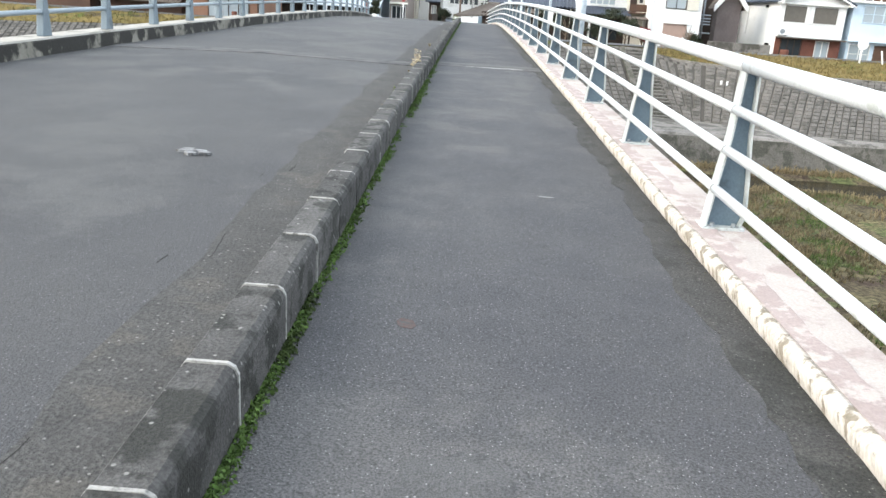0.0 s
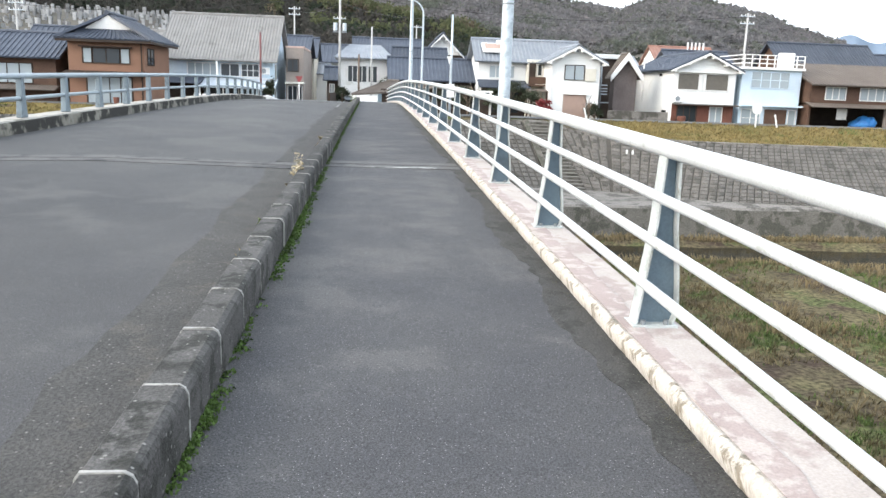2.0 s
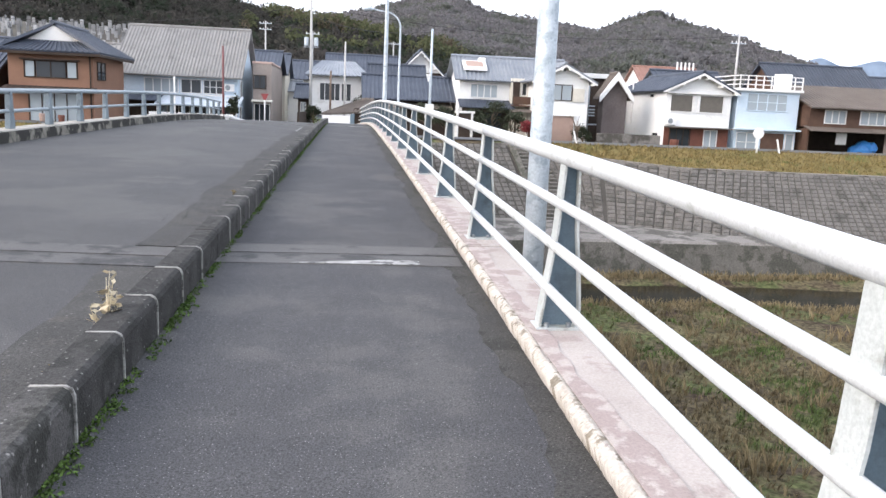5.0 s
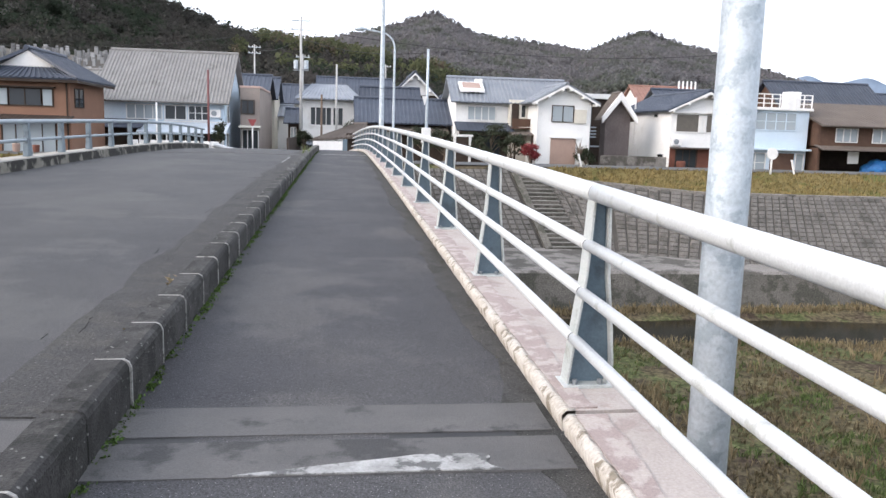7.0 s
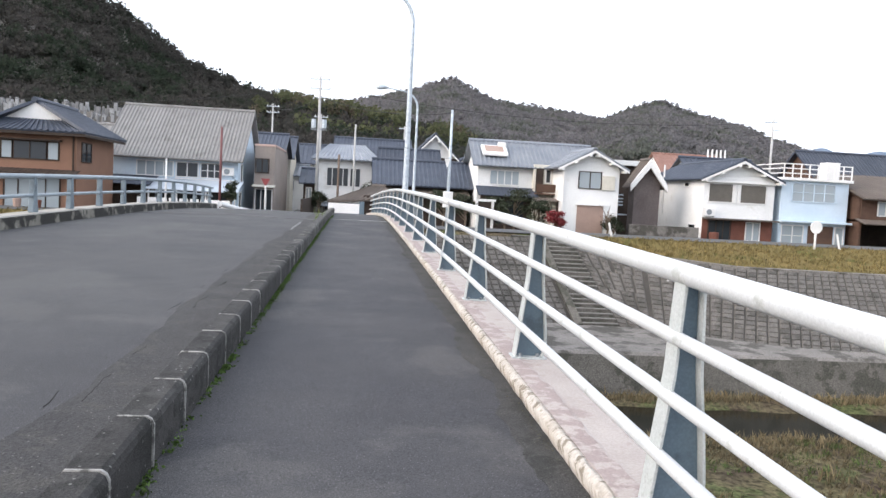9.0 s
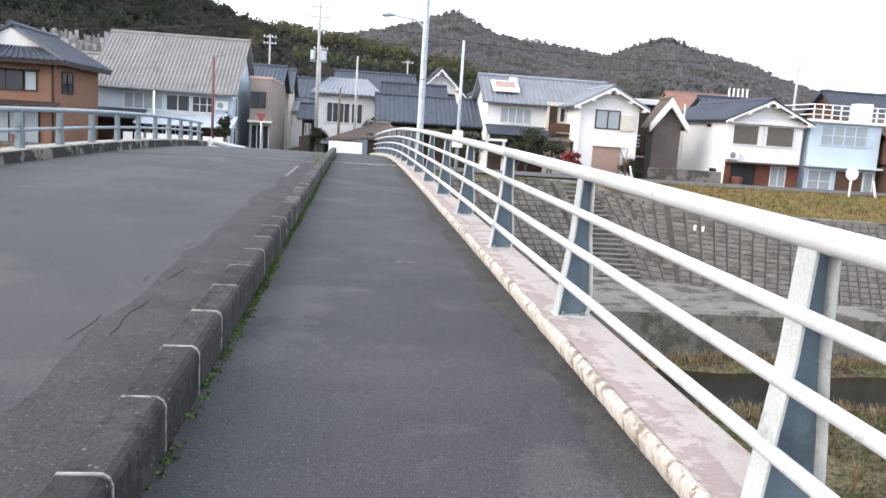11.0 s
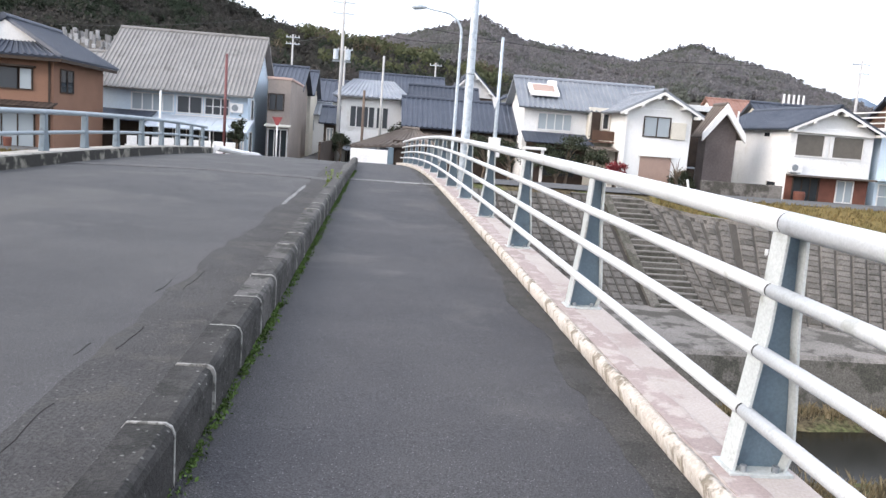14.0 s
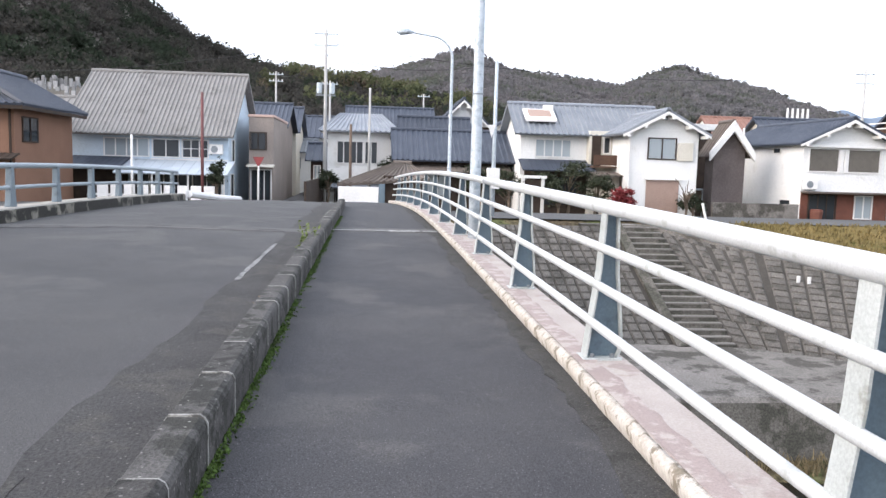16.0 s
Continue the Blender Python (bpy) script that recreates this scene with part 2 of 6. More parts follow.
CREAMWALL = surface("cream_plaster", (0.62, 0.59, 0.52), (0.55, 0.52, 0.45), 2.0, 0.9, 0.2, 20)
PALEBLUE = surface("pale_blue_render", (0.52, 0.61, 0.69), (0.47, 0.565, 0.645), 2.0, 0.85, 0.2, 20)
GREYBLUE = surface("grey_blue_boards", (0.39, 0.427, 0.465), (0.345, 0.383, 0.42), 1.5, 0.85, 0.3, 20)
ORANGE = surface("orange_render", (0.225, 0.127, 0.086), (0.19, 0.106, 0.072), 2.0, 0.9, 0.2, 20)
BROWNWALL = surface("brown_boards", (0.102, 0.06, 0.042), (0.072, 0.042, 0.03), 1.2, 0.85, 0.4, 14)
TAUPE = surface("taupe_cladding", (0.13, 0.107, 0.101), (0.104, 0.085, 0.081), 1.0, 0.8, 0.4, 10)
BEIGE = surface("beige_render", (0.3, 0.255, 0.225), (0.255, 0.217, 0.195), 2.0, 0.9, 0.2, 20)
BRICKRED = surface("brick_red_tiles", (0.15, 0.06, 0.042), (0.12, 0.048, 0.033), 0.5, 0.8, 0.3, 30)
DARKWOOD = surface("dark_timber", (0.03, 0.021, 0.017), (0.051, 0.036, 0.027), 0.6, 0.8, 0.4, 20)
TRIMWHITE = surface("white_trim", (0.718, 0.708, 0.69), (0.644, 0.635, 0.616), 0.8, 0.7, 0.1, 30)
TILEGREY = surface("grey_roof_tiles", (0.175, 0.168, 0.16), (0.21, 0.203, 0.193), 1.5, 0.75, 0.3, 20, stain=(0.145, 0.138, 0.13), stain_size=1.2, stain_share=0.3, each=0.06, grain_mix=0.3)
TILEBLUE = surface("blue_black_roof_tiles", (0.03, 0.039, 0.058), (0.046, 0.056, 0.078), 1.5, 0.62, 0.2, 20, each=0.15)
TILESILVER = surface("silver_roof_tiles", (0.165, 0.183, 0.212), (0.215, 0.232, 0.255), 1.2, 0.5, 0.2, 20, each=0.15)
TILEBROWN = surface("brown_roof_tiles", (0.09, 0.072, 0.06), (0.12, 0.099, 0.084), 1.2, 0.75, 0.2, 20, each=0.15)
TILERED = surface("red_roof_tiles", (0.215, 0.111, 0.085), (0.26, 0.143, 0.111), 1.2, 0.75, 0.2, 20, each=0.1)
AWNING = surface("corrugated_awning", (0.464, 0.512, 0.56), (0.4, 0.448, 0.496), 0.8, 0.5, 0.1, 30)
SHUTTER = surface("pinkish_shutter", (0.322, 0.224, 0.182), (0.294, 0.203, 0.164), 0.6, 0.6, 0.1, 20)
BROWNGLASS = surface("brown_shutters", (0.091, 0.081, 0.066), (0.112, 0.098, 0.081), 0.4, 0.5, 0.1, 30)
GLASSDARK = window_glass("dark_window_glass", (0.03, 0.035, 0.04))
GLASSPALE = window_glass("pale_window_glass", (0.30, 0.34, 0.36))
TARP = surface("blue_tarpaulin", (0.03, 0.16, 0.45), (0.04, 0.22, 0.55), 0.4, 0.5, 0.3, 12)
SIGNRED = surface("red_sign_paint", (0.24, 0.04, 0.04), (0.19, 0.032, 0.032), 0.3, 0.5, 0.0, 30)
RUSTRED = surface("rust_red_pole", (0.15, 0.05, 0.05), (0.11, 0.042, 0.04), 0.5, 0.7, 0.1, 30)
POLECON = surface("pole_concrete", (0.42, 0.415, 0.405), (0.35, 0.345, 0.335), 1.0, 0.9, 0.2, 30)
WOODPOLE = surface("brown_pole", (0.14, 0.10, 0.075), (0.10, 0.075, 0.06), 0.6, 0.85, 0.2, 30)
BARK = surface("bark", (0.16, 0.12, 0.09), (0.10, 0.08, 0.06), 0.3, 0.95, 0.5, 20)
PINE = surface("pine_needles", (0.026, 0.033, 0.019), (0.036, 0.043, 0.023), 0.6, 0.9, 0.0, 20, island=0.4)
REDBUSH = surface("red_leaves", (0.22, 0.035, 0.04), (0.16, 0.03, 0.03), 0.4, 0.9, 0.0, 20, island=0.35)
STONE = surface("grave_stone", (0.26, 0.26, 0.26), (0.19, 0.19, 0.19), 1.0, 0.85, 0.1, 20, island=0.5)
WHITEPAINT = surface("road_line_paint", (0.25, 0.25, 0.25), (0.16, 0.16, 0.16), 0.12, 0.9, 0.6, 50, stain=(0.08, 0.08, 0.08), stain_size=0.08, stain_share=0.5)
RUSTMARK = surface("rust_stain", (0.085, 0.055, 0.05), (0.068, 0.056, 0.054), 0.04, 0.95, 0.4, 60, stain=(0.06, 0.058, 0.058), stain_size=0.03, stain_share=0.5)

water_mat = bpy.data.materials.new("shallow_river_water")
water_mat.use_nodes = True
_p = water_mat.node_tree.nodes["Principled BSDF"]
_p.inputs["Base Color"].default_value = (0.012, 0.012, 0.009, 1)
_p.inputs["Roughness"].default_value = 0.15
_p.inputs["Specular IOR Level"].default_value = 0.25
_w = water_mat.node_tree.nodes.new("ShaderNodeTexNoise")
_w.inputs["Scale"].default_value = 2.5
_b = water_mat.node_tree.nodes.new("ShaderNodeBump")
_b.inputs["Strength"].default_value = 0.03
water_mat.node_tree.links.new(_w.outputs["Fac"], _b.inputs["Height"])
water_mat.node_tree.links.new(_b.outputs[0], _p.inputs["Normal"])


# ---- helpers for shapes ----
def mesh_of(name, verts, faces, mat, smooth=False):
    me = bpy.data.meshes.new(name)
    me.from_pydata([tuple(v) for v in verts], [], [tuple(f) for f in faces])
    me.materials.append(mat)
    if smooth:
        me.polygons.foreach_set("use_smooth", [True] * len(me.polygons))
    me.update()
    return me


def thing(name, label, category, group="", kind="", at=(0, 0, 0), turn=0.0):
    ob = new(name)
    ob.empty_display_size = 0.1
    ob.matrix_basis = pose(*at, 0, 0, turn)
    return tagged(ob, label, category, group, kind)


def add(name, me, parent=None, label=""):
    ob = new(name, me)
    if parent:
        ob.parent = parent
    return tagged(ob, label)


def part(name, bm, mat, parent=None, label="", smooth=False):
    me = bpy.data.meshes.new(name)
    bm.normal_update()
    bm.to_mesh(me)
    bm.free()
    me.materials.append(mat)
    if smooth:
        me.polygons.foreach_set("use_smooth", [True] * len(me.polygons))
    return add(name, me, parent, label)


def box(bm, x0, x1, y0, y1, z0, z1, bevel=0.0):
    g = bmesh.ops.create_cube(bm, size=1.0, matrix=Matrix.LocRotScale(((x0 + x1) / 2, (y0 + y1) / 2, (z0 + z1) / 2), None, (x1 - x0, y1 - y0, z1 - z0)))
    if bevel:
        edges = list({e for v in g["verts"] for e in v.link_edges})
        bmesh.ops.bevel(bm, geom=edges, offset=bevel, segments=2, affect="EDGES", profile=0.6)
    return bm


def boxes(*sizes, bevel=0.0):
    bm = bmesh.new()
    for s in sizes:
        box(bm, *s, bevel=bevel)
    return bm


def tube(bm, points, radii, sides=12, caps=True):
    """A round bar through points, with a radius (or one for each point)."""
    pts = [Vector(p) for p in points]
    if not isinstance(radii, (list, tuple)):
        radii = [radii] * len(pts)
    rings = []
    for i, p in enumerate(pts):
        d = (pts[min(i + 1, len(pts) - 1)] - pts[max(i - 1, 0)]).normalized()
        u = d.cross(Vector((0, 0, 1)) if abs(d.z) < 0.95 else Vector((1, 0, 0))).normalized()
        w = d.cross(u)
        rings.append([bm.verts.new(p + radii[i] * (math.cos(a) * u + math.sin(a) * w)) for a in (2 * math.pi * k / sides for k in range(sides))])
    for r0, r1 in zip(rings, rings[1:]):
        for k in range(sides):
            bm.faces.new((r0[k], r0[(k + 1) % sides], r1[(k + 1) % sides], r1[k]))
    if caps:
        bm.faces.new(rings[0][::-1])
        bm.faces.new(rings[-1])
    bmesh.ops.recalc_face_normals(bm, faces=bm.faces)
    return bm


def prism(bm, outline, axis, lo, hi):
    """A flat outline pushed along an axis. Outline pairs are (y, z) for x, (x, z) for y, (x, y) for z."""
    def spot(a, b, c):
        return {"x": (c, a, b), "y": (a, c, b), "z": (a, b, c)}[axis]
    r0 = [bm.verts.new(spot(a, b, lo)) for a, b in outline]
    r1 = [bm.verts.new(spot(a, b, hi)) for a, b in outline]
    k = len(outline)
    for i in range(k):
        bm.faces.new((r0[i], r0[(i + 1) % k], r1[(i + 1) % k], r1[i]))
    bm.faces.new(r0[::-1])
    bm.faces.new(r1)
    bmesh.ops.recalc_face_normals(bm, faces=bm.faces)
    return bm


# ---- the bridge's line ----
def lerp(v, *pairs):
    return float(np.interp(v, [p[0] for p in pairs], [p[1] for p in pairs]))


def curb_z(y):
    """Height of the footway curb's top along the arched bridge."""
    d = y - 3.83
    z = 0.136 + 0.0338 * d - 0.00041 * d * d
    return z - (0.0009 * (y - 34) ** 2 if y > 34 else 0.0)


def bend(y):
    """Sideways drift of the bridge's edge beyond the far joint."""
    return -0.0016 * max(y - 38.0, 0.0) ** 2


def kerb_x(y):
    """Sideways drift of the kerb row along the bridge."""
    return bend(y) + lerp(y, (4, -0.012), (14, 0.03), (26, 0.07), (40, 0.075))


WALK, KERBTOP, ROADZ = -0.09, 0.12, -0.12
Y0, Y1 = -14.0, 54.0
LX = -5.72


def strip(name, section, mat, y0=Y0, y1=Y1, step=0.6, parent=None, closed=True, shift=None, label="", smooth=False):
    """A cross-section of (x, height above the curb line) run along the bridge."""
    n = max(2, int(round((y1 - y0) / step)) + 1)
    ys = [y0 + (y1 - y0) * i / (n - 1) for i in range(n)]
    k = len(section)
    verts, faces = [], []
    for i, y in enumerate(ys):
        for j, (x, h) in enumerate(section):
            dx, dz = shift(y, j) if shift else (0, 0)
            verts.append((x + bend(y) + dx, y, curb_z(y) + h + dz))
    for i in range(n - 1):
        for j in range(k if closed else k - 1):
            a, b = i * k + j, i * k + (j + 1) % k
            faces.append((a, a + k, b + k, b))
    if closed:
        faces += [tuple(range(k))[::1], tuple((n - 1) * k + j for j in range(k))[::-1]]
    me = mesh_of(name, verts, faces, mat, smooth)
    bm = bmesh.new()
    bm.from_mesh(me)
    bmesh.ops.recalc_face_normals(bm, faces=bm.faces)
    if not closed:
        up = sum(f.normal.z for f in bm.faces)
        if up < 0:
            bmesh.ops.reverse_faces(bm, faces=bm.faces)
    bm.to_mesh(me)
    bm.free()
    return add(name, me, parent, label)


def wobble(y, seed, size=1.0):
    return noise.noise(Vector((y * size, seed, 0.3)))


# deck
bridge = thing("bridge_deck", "concrete road bridge deck with asphalt surface", "bridge", kind="structure")
strip("slab", [(LX - 0.5, -0.16), (1.76, -0.16), (1.76, -0.75), (LX - 0.5, -0.75)], CONC, y1=52.5, parent=bridge)
for gx in (-5.2, -3.2, -1.2, 0.9):
    strip("girder", [(gx - 0.2, -0.73), (gx + 0.2, -0.73), (gx + 0.2, -1.6), (gx - 0.2, -1.6)], CONC, y1=52.5, step=2.0, parent=bridge)
footway = tagged(thing("pavement", "", "", kind="structure"), "dark grey asphalt footway with pale worn patches", "pavement")
for a_, b_, m_ in ((Y0, 13.08, ASPHALT), (13.08, 62.0, ASPHALTB)):
    strip("asphalt_layer", [(-0.40, WALK), (0.1, WALK + 0.004), (0.6, WALK + 0.004), (1.1, WALK), (1.46, WALK - 0.006), (1.46, -0.2), (-0.40, -0.2)], m_, a_, b_, 0.3, footway)
road = tagged(strip("road", [(LX, ROADZ - 0.03), (-3.2, ROADZ + 0.03), (-1.1, ROADZ - 0.005), (-0.43, ROADZ - 0.02), (-0.43, -0.2), (LX, -0.2)], ROADTAR, y1=62), "worn grey asphalt carriageway of the bridge", "road", kind="structure")
for a_, b_, m_ in ((Y0, 12.7, GUTTER), (13.45, 52.0, GUTTERDARK)):
    strip("gutter_strip", [(-1.03, ROADZ + 0.002), (-0.45, ROADZ - 0.012), (-0.45, ROADZ - 0.03), (-1.03, ROADZ - 0.03)], m_, a_, b_, 0.3, parent=road, label="crumbled gravelly gutter edge", shift=lambda y, j: (0.1 * wobble(y, 3.0, 0.7) + 0.06 * wobble(y, 5.0, 3.0) if j in (0, 3) else 0.0, 0.0))
for a_, b_ in ((-0.4, 0.5), (0.9, 1.7), (2.9, 3.6), (4.7, 5.2), (14.5, 15.2), (17.2, 18.1), (18.3, 18.9), (20.1, 21.2), (21.5, 22.3), (22.9, 23.8), (24.2, 25.0), (25.6, 26.6)):
    for off, top, seed_ in ((-1.13, -0.002, 7.0), (-0.97, 0.0025, 2.0)):
        strip("crack", [(off, ROADZ + top), (off + 0.003, ROADZ + top), (off + 0.003, ROADZ - 0.03), (off, ROADZ - 0.03)], CRACKED, a_ + 0.1 * seed_ % 0.3, b_ - 0.07 * seed_, 0.06, road, shift=lambda y, j, q=seed_: (0.04 * wobble(y, q, 2.5) + 0.012 * wobble(y, 3.0 + q, 11.0), 0.0))
strip("grit_band", [(1.27, WALK + 0.0005), (1.30, WALK + 0.004), (1.452, WALK + 0.003), (1.452, WALK - 0.03), (1.27, WALK - 0.03)], GRIT, -4.0, 45.0, 0.09, footway, label="dark grit gathered along the curb foot", shift=lambda y, j: (0.11 * wobble(y, 12.0, 0.9) + 0.05 * wobble(y, 13.0, 6.0), 0.0) if j in (0, 1, 4) else (0.0, 0.0))
# footway curb with a ragged lime edge
def ragged(y, j):
    return ((0.012 * wobble(y, 1.0, 5.0) + 0.008 * wobble(y, 4.0, 17.0), 0.004 * wobble(y, 2.0, 9.0)) if j in (1, 2) else (0.012 * wobble(y, 5.0, 8.0) if j == 0 else 0.0, 0.0))


footcurb = thing("footway_curb", "pale concrete bridge curb with ragged lime-stained edge", "curb", kind="structure")
for a, b in ((Y0, 13.06), (13.10, 36.55), (36.59, Y1)):
    strip("curb_body", [(1.46, -0.14), (1.435, -0.02), (1.455, 0.0), (1.765, 0.004), (1.785, -0.02), (1.785, -0.7), (1.5, -0.7)], COPING, a, b, 0.1, footcurb, shift=ragged)
    strip("curb_face", [(1.452, -0.145), (1.423, -0.022), (1.447, 0.003), (1.475, 0.002), (1.475, -0.145)], COPEDGE, a, b, 0.04, footcurb, smooth=True, shift=lambda y, j: (0.010 * wobble(y, 1.0, 5.0) + 0.006 * wobble(y, 4.0, 19.0), 0.003 * wobble(y, 6.0, 27.0)) if j in (1, 2) else ((0.03 * wobble(y, 9.0, 3.0) + 0.015 * wobble(y, 9.0, 13.0), 0.0) if j == 3 else (0.0, 0.0)), label="lime-streaked chipped front edge")
    strip("stained_skin", [(1.47, 0.006), (1.585, 0.008), (1.585, -0.01), (1.47, -0.01)], COPSTAIN, a + 0.02, b - 0.02, 0.05, footcurb, shift=lambda y, j: (0.05 * wobble(y, 15.0, 1.3) + 0.025 * wobble(y, 16.0, 7.0), 0.0) if j in (1, 2) else (0.0, 0.0), label="mauve stained inner strip")
# far curb
farcurb = thing("far_curb", "weathered concrete parapet curb with black stains", "curb", kind="structure")
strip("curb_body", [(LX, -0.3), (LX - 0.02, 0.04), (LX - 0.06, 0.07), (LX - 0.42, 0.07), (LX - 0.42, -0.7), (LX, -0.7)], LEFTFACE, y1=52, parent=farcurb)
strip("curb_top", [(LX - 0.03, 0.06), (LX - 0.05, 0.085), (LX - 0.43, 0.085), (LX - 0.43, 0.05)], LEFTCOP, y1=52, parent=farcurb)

# expansion joints
for jy in (13.08, 36.57):
    joint = thing("expansion_joint", "rubber expansion joint between pale concrete bands", "bridge joint", kind="structure")
    h = WALK
    strip("joint_band", [(-0.375, h + 0.008), (1.40, h + 0.008), (1.40, h - 0.04), (-0.375, h - 0.04)], JOINTCON, jy + 0.03, jy + 0.33, 0.1, joint)
    strip("joint_band", [(-0.375, h + 0.008), (1.40, h + 0.008), (1.40, h - 0.04), (-0.375, h - 0.04)], JOINTCON, jy - 0.33, jy - 0.03, 0.1, joint)
    strip("seal", [(-0.375, h + 0.003), (1.43, h + 0.003), (1.43, h - 0.05), (-0.375, h - 0.05)], RUBBER, jy - 0.03, jy + 0.03, 0.03, joint)
    strip("pale_mortar", [(0.16, h + 0.013), (1.10, h + 0.013), (1.10, h), (0.16, h)], JOINTPALE, jy - 0.325, jy - 0.19, 0.015, joint, shift=lambda y, j, q=jy: ((4.6 * (y - q + 0.325) if j in (0, 3) else 0.0) + 0.09 * wobble(y, 3.0 if j in (0, 3) else 8.0, 14.0), 0.0))
    if jy > 20:
        strip("pale_mortar", [(-0.3, h + 0.012), (1.42, h + 0.012), (1.42, h), (-0.3, h)], JOINTPALE, jy - 0.2, jy - 0.05, 0.02, joint, shift=lambda y, j: (0.05 * wobble(y, 2.0 + j, 9.0), 0.0))
    strip("road_band", [(LX + 0.02, ROADZ - 0.02), (-3.2, ROADZ + 0.038), (-1.1, ROADZ + 0.004), (-0.47, ROADZ - 0.008), (-0.47, -0.19), (LX + 0.02, -0.19)], JOINTCON, jy + 0.02, jy + 0.32, 0.1, joint)
    strip("road_band", [(LX + 0.02, ROADZ - 0.02), (-3.2, ROADZ + 0.038), (-1.1, ROADZ + 0.004), (-0.47, ROADZ - 0.008), (-0.47, -0.19), (LX + 0.02, -0.19)], JOINTCON, jy - 0.32, jy - 0.02, 0.1, joint)

# ---- kerb blocks between road and footway ----
kerb = thing("kerb", "row of weathered grey concrete kerb blocks with pale mortar joints", "kerb", kind="structure")
KL, PITCH, KSTART = 0.582, 0.5912, 2.232 - 0.5912 * 25
bm = prism(bmesh.new(), [(-0.375, -0.26), (-0.375, KERBTOP - 0.035), (-0.385, KERBTOP - 0.012), (-0.405, KERBTOP), (-0.522, KERBTOP), (-0.536, KERBTOP - 0.018), (-0.548, -0.26)], "y", 0.0, KL)
bmesh.ops.bevel(bm, geom=[e for e in bm.edges if abs(e.verts[0].co.y - e.verts[1].co.y) < 0.01 and max(e.verts[0].co.z, e.verts[1].co.z) > -0.2], offset=0.006, segments=1, affect="EDGES")
kerb_mesh = bpy.data.meshes.new("kerb_block")
bm.to_mesh(kerb_mesh)
bm.free()
kerb_mesh.materials.append(KERB)
dark_kerb_mesh = kerb_mesh.copy()
dark_kerb_mesh.materials[0] = KERBSHADE
bm = prism(bmesh.new(), [(-0.3735, -0.2), (-0.3735, KERBTOP - 0.034), (-0.384, KERBTOP - 0.01), (-0.404, KERBTOP + 0.002), (-0.523, KERBTOP + 0.002), (-0.5375, KERBTOP - 0.018), (-0.549, -0.2)], "y", -0.012, 0.001)
mortar_mesh = bpy.data.meshes.new("mortar_joint")
bm.to_mesh(mortar_mesh)
bm.free()
mortar_mesh.materials.append(MORTAR)
rng = random.Random(4)
for i in range(98):
    y = KSTART + i * PITCH
    slope = (curb_z(y + 0.3) - curb_z(y - 0.3)) / 0.6
    for nm, me in (("kerb_block", dark_kerb_mesh if 9.4 < y < 24.5 else kerb_mesh), ("mortar_joint", mortar_mesh)):
        if nm == "mortar_joint" and abs(y - 12.87) < 0.2:
            continue
        ob = add(nm, me, kerb)
        ob.matrix_basis = pose(kerb_x(y) + rng.uniform(-0.003, 0.003), y, curb_z(y) + rng.uniform(-0.003, 0.003), math.degrees(math.atan(slope)), 0, rng.uniform(-0.25, 0.25))

# ---- footway railing ----
railing = thing("footway_railing", "white painted steel pipe railing with blue-grey tapered posts", "railing")
RX = 1.585
for nm, dx, h, r in (("top_rail", 0.05, 0.865, 0.041), ("rail", 0.022, 0.636, 0.0255), ("rail", 0.006, 0.424, 0.0255), ("rail", -0.022, 0.214, 0.0255)):
    ends = [Y0 + 0.2] + [13.42 + 4.8 * 2 * k for k in range(-2, 5)] + [53.5]
    ends = sorted({e for e in ends if Y0 < e <= 53.5})
    for a, b in zip(ends, ends[1:]):
        bm = bmesh.new()
        n = max(4, int((b - a) / 0.8))
        ys = [a + 0.007 + (b - a - 0.014) * i / n for i in range(n + 1)]
        tube(bm, [(RX + dx + bend(y), y, curb_z(y) + h) for y in ys], r, 16)
        part(nm, bm, RAIL, railing, smooth=True)
        bm = bmesh.new()
        tube(bm, [(RX + dx + bend(b), b - 0.014, curb_z(b) + h), (RX + dx + bend(b), b + 0.014, curb_z(b) + h)], r * 0.93, 14)
        part("sleeve", bm, RUBBER, railing, "dark joint gap in the pipe", True)


def rail_post():
    """One tapered post: web across the walk, a flange on each side, foot plate and bolts. Origin at the foot."""
    z1 = 0.83
    inner = [(0.008, 0.008), (0.026, 0.15), (0.072, 0.5), (0.092, z1)]
    outer = [(0.178, 0.008), (0.196, 0.06), (0.198, 0.11), (0.186, 0.26), (0.160, 0.50), (0.148, z1)]
    root = thing("railing_post", "", "")
    web = prism(bmesh.new(), inner + outer[::-1], "y", -0.004, 0.004)
    part("web", web, POSTWEB, root, "blue-grey web coloured as the shaded side")
    for nm, line, s in (("inner_flange", inner, -1), ("outer_flange", outer, 1)):
        bm = bmesh.new()
        prism(bm, [(x + s * 0.001, z) for x, z in line] + [(x + s * 0.011, z) for x, z in line[::-1]], "y", -0.05, 0.05)
        part(nm, bm, POSTFLANGE, root, "pale flange coloured as the lit side")
    part("foot_plate", boxes((-0.02, 0.205, -0.075, 0.075, -0.004, 0.01), bevel=0.002), POSTFLANGE, root)
    for bx, by in ((0.035, -0.05), (0.15, -0.05), (0.035, 0.05), (0.15, 0.05)):
        bm = bmesh.new()
        tube(bm, [(bx, by, 0.008), (bx, by, 0.032)], 0.013, 6)
        part("bolt", bm, STEELDARK, root)
    return root


first = rail_post()
first_parts = list(first.children)
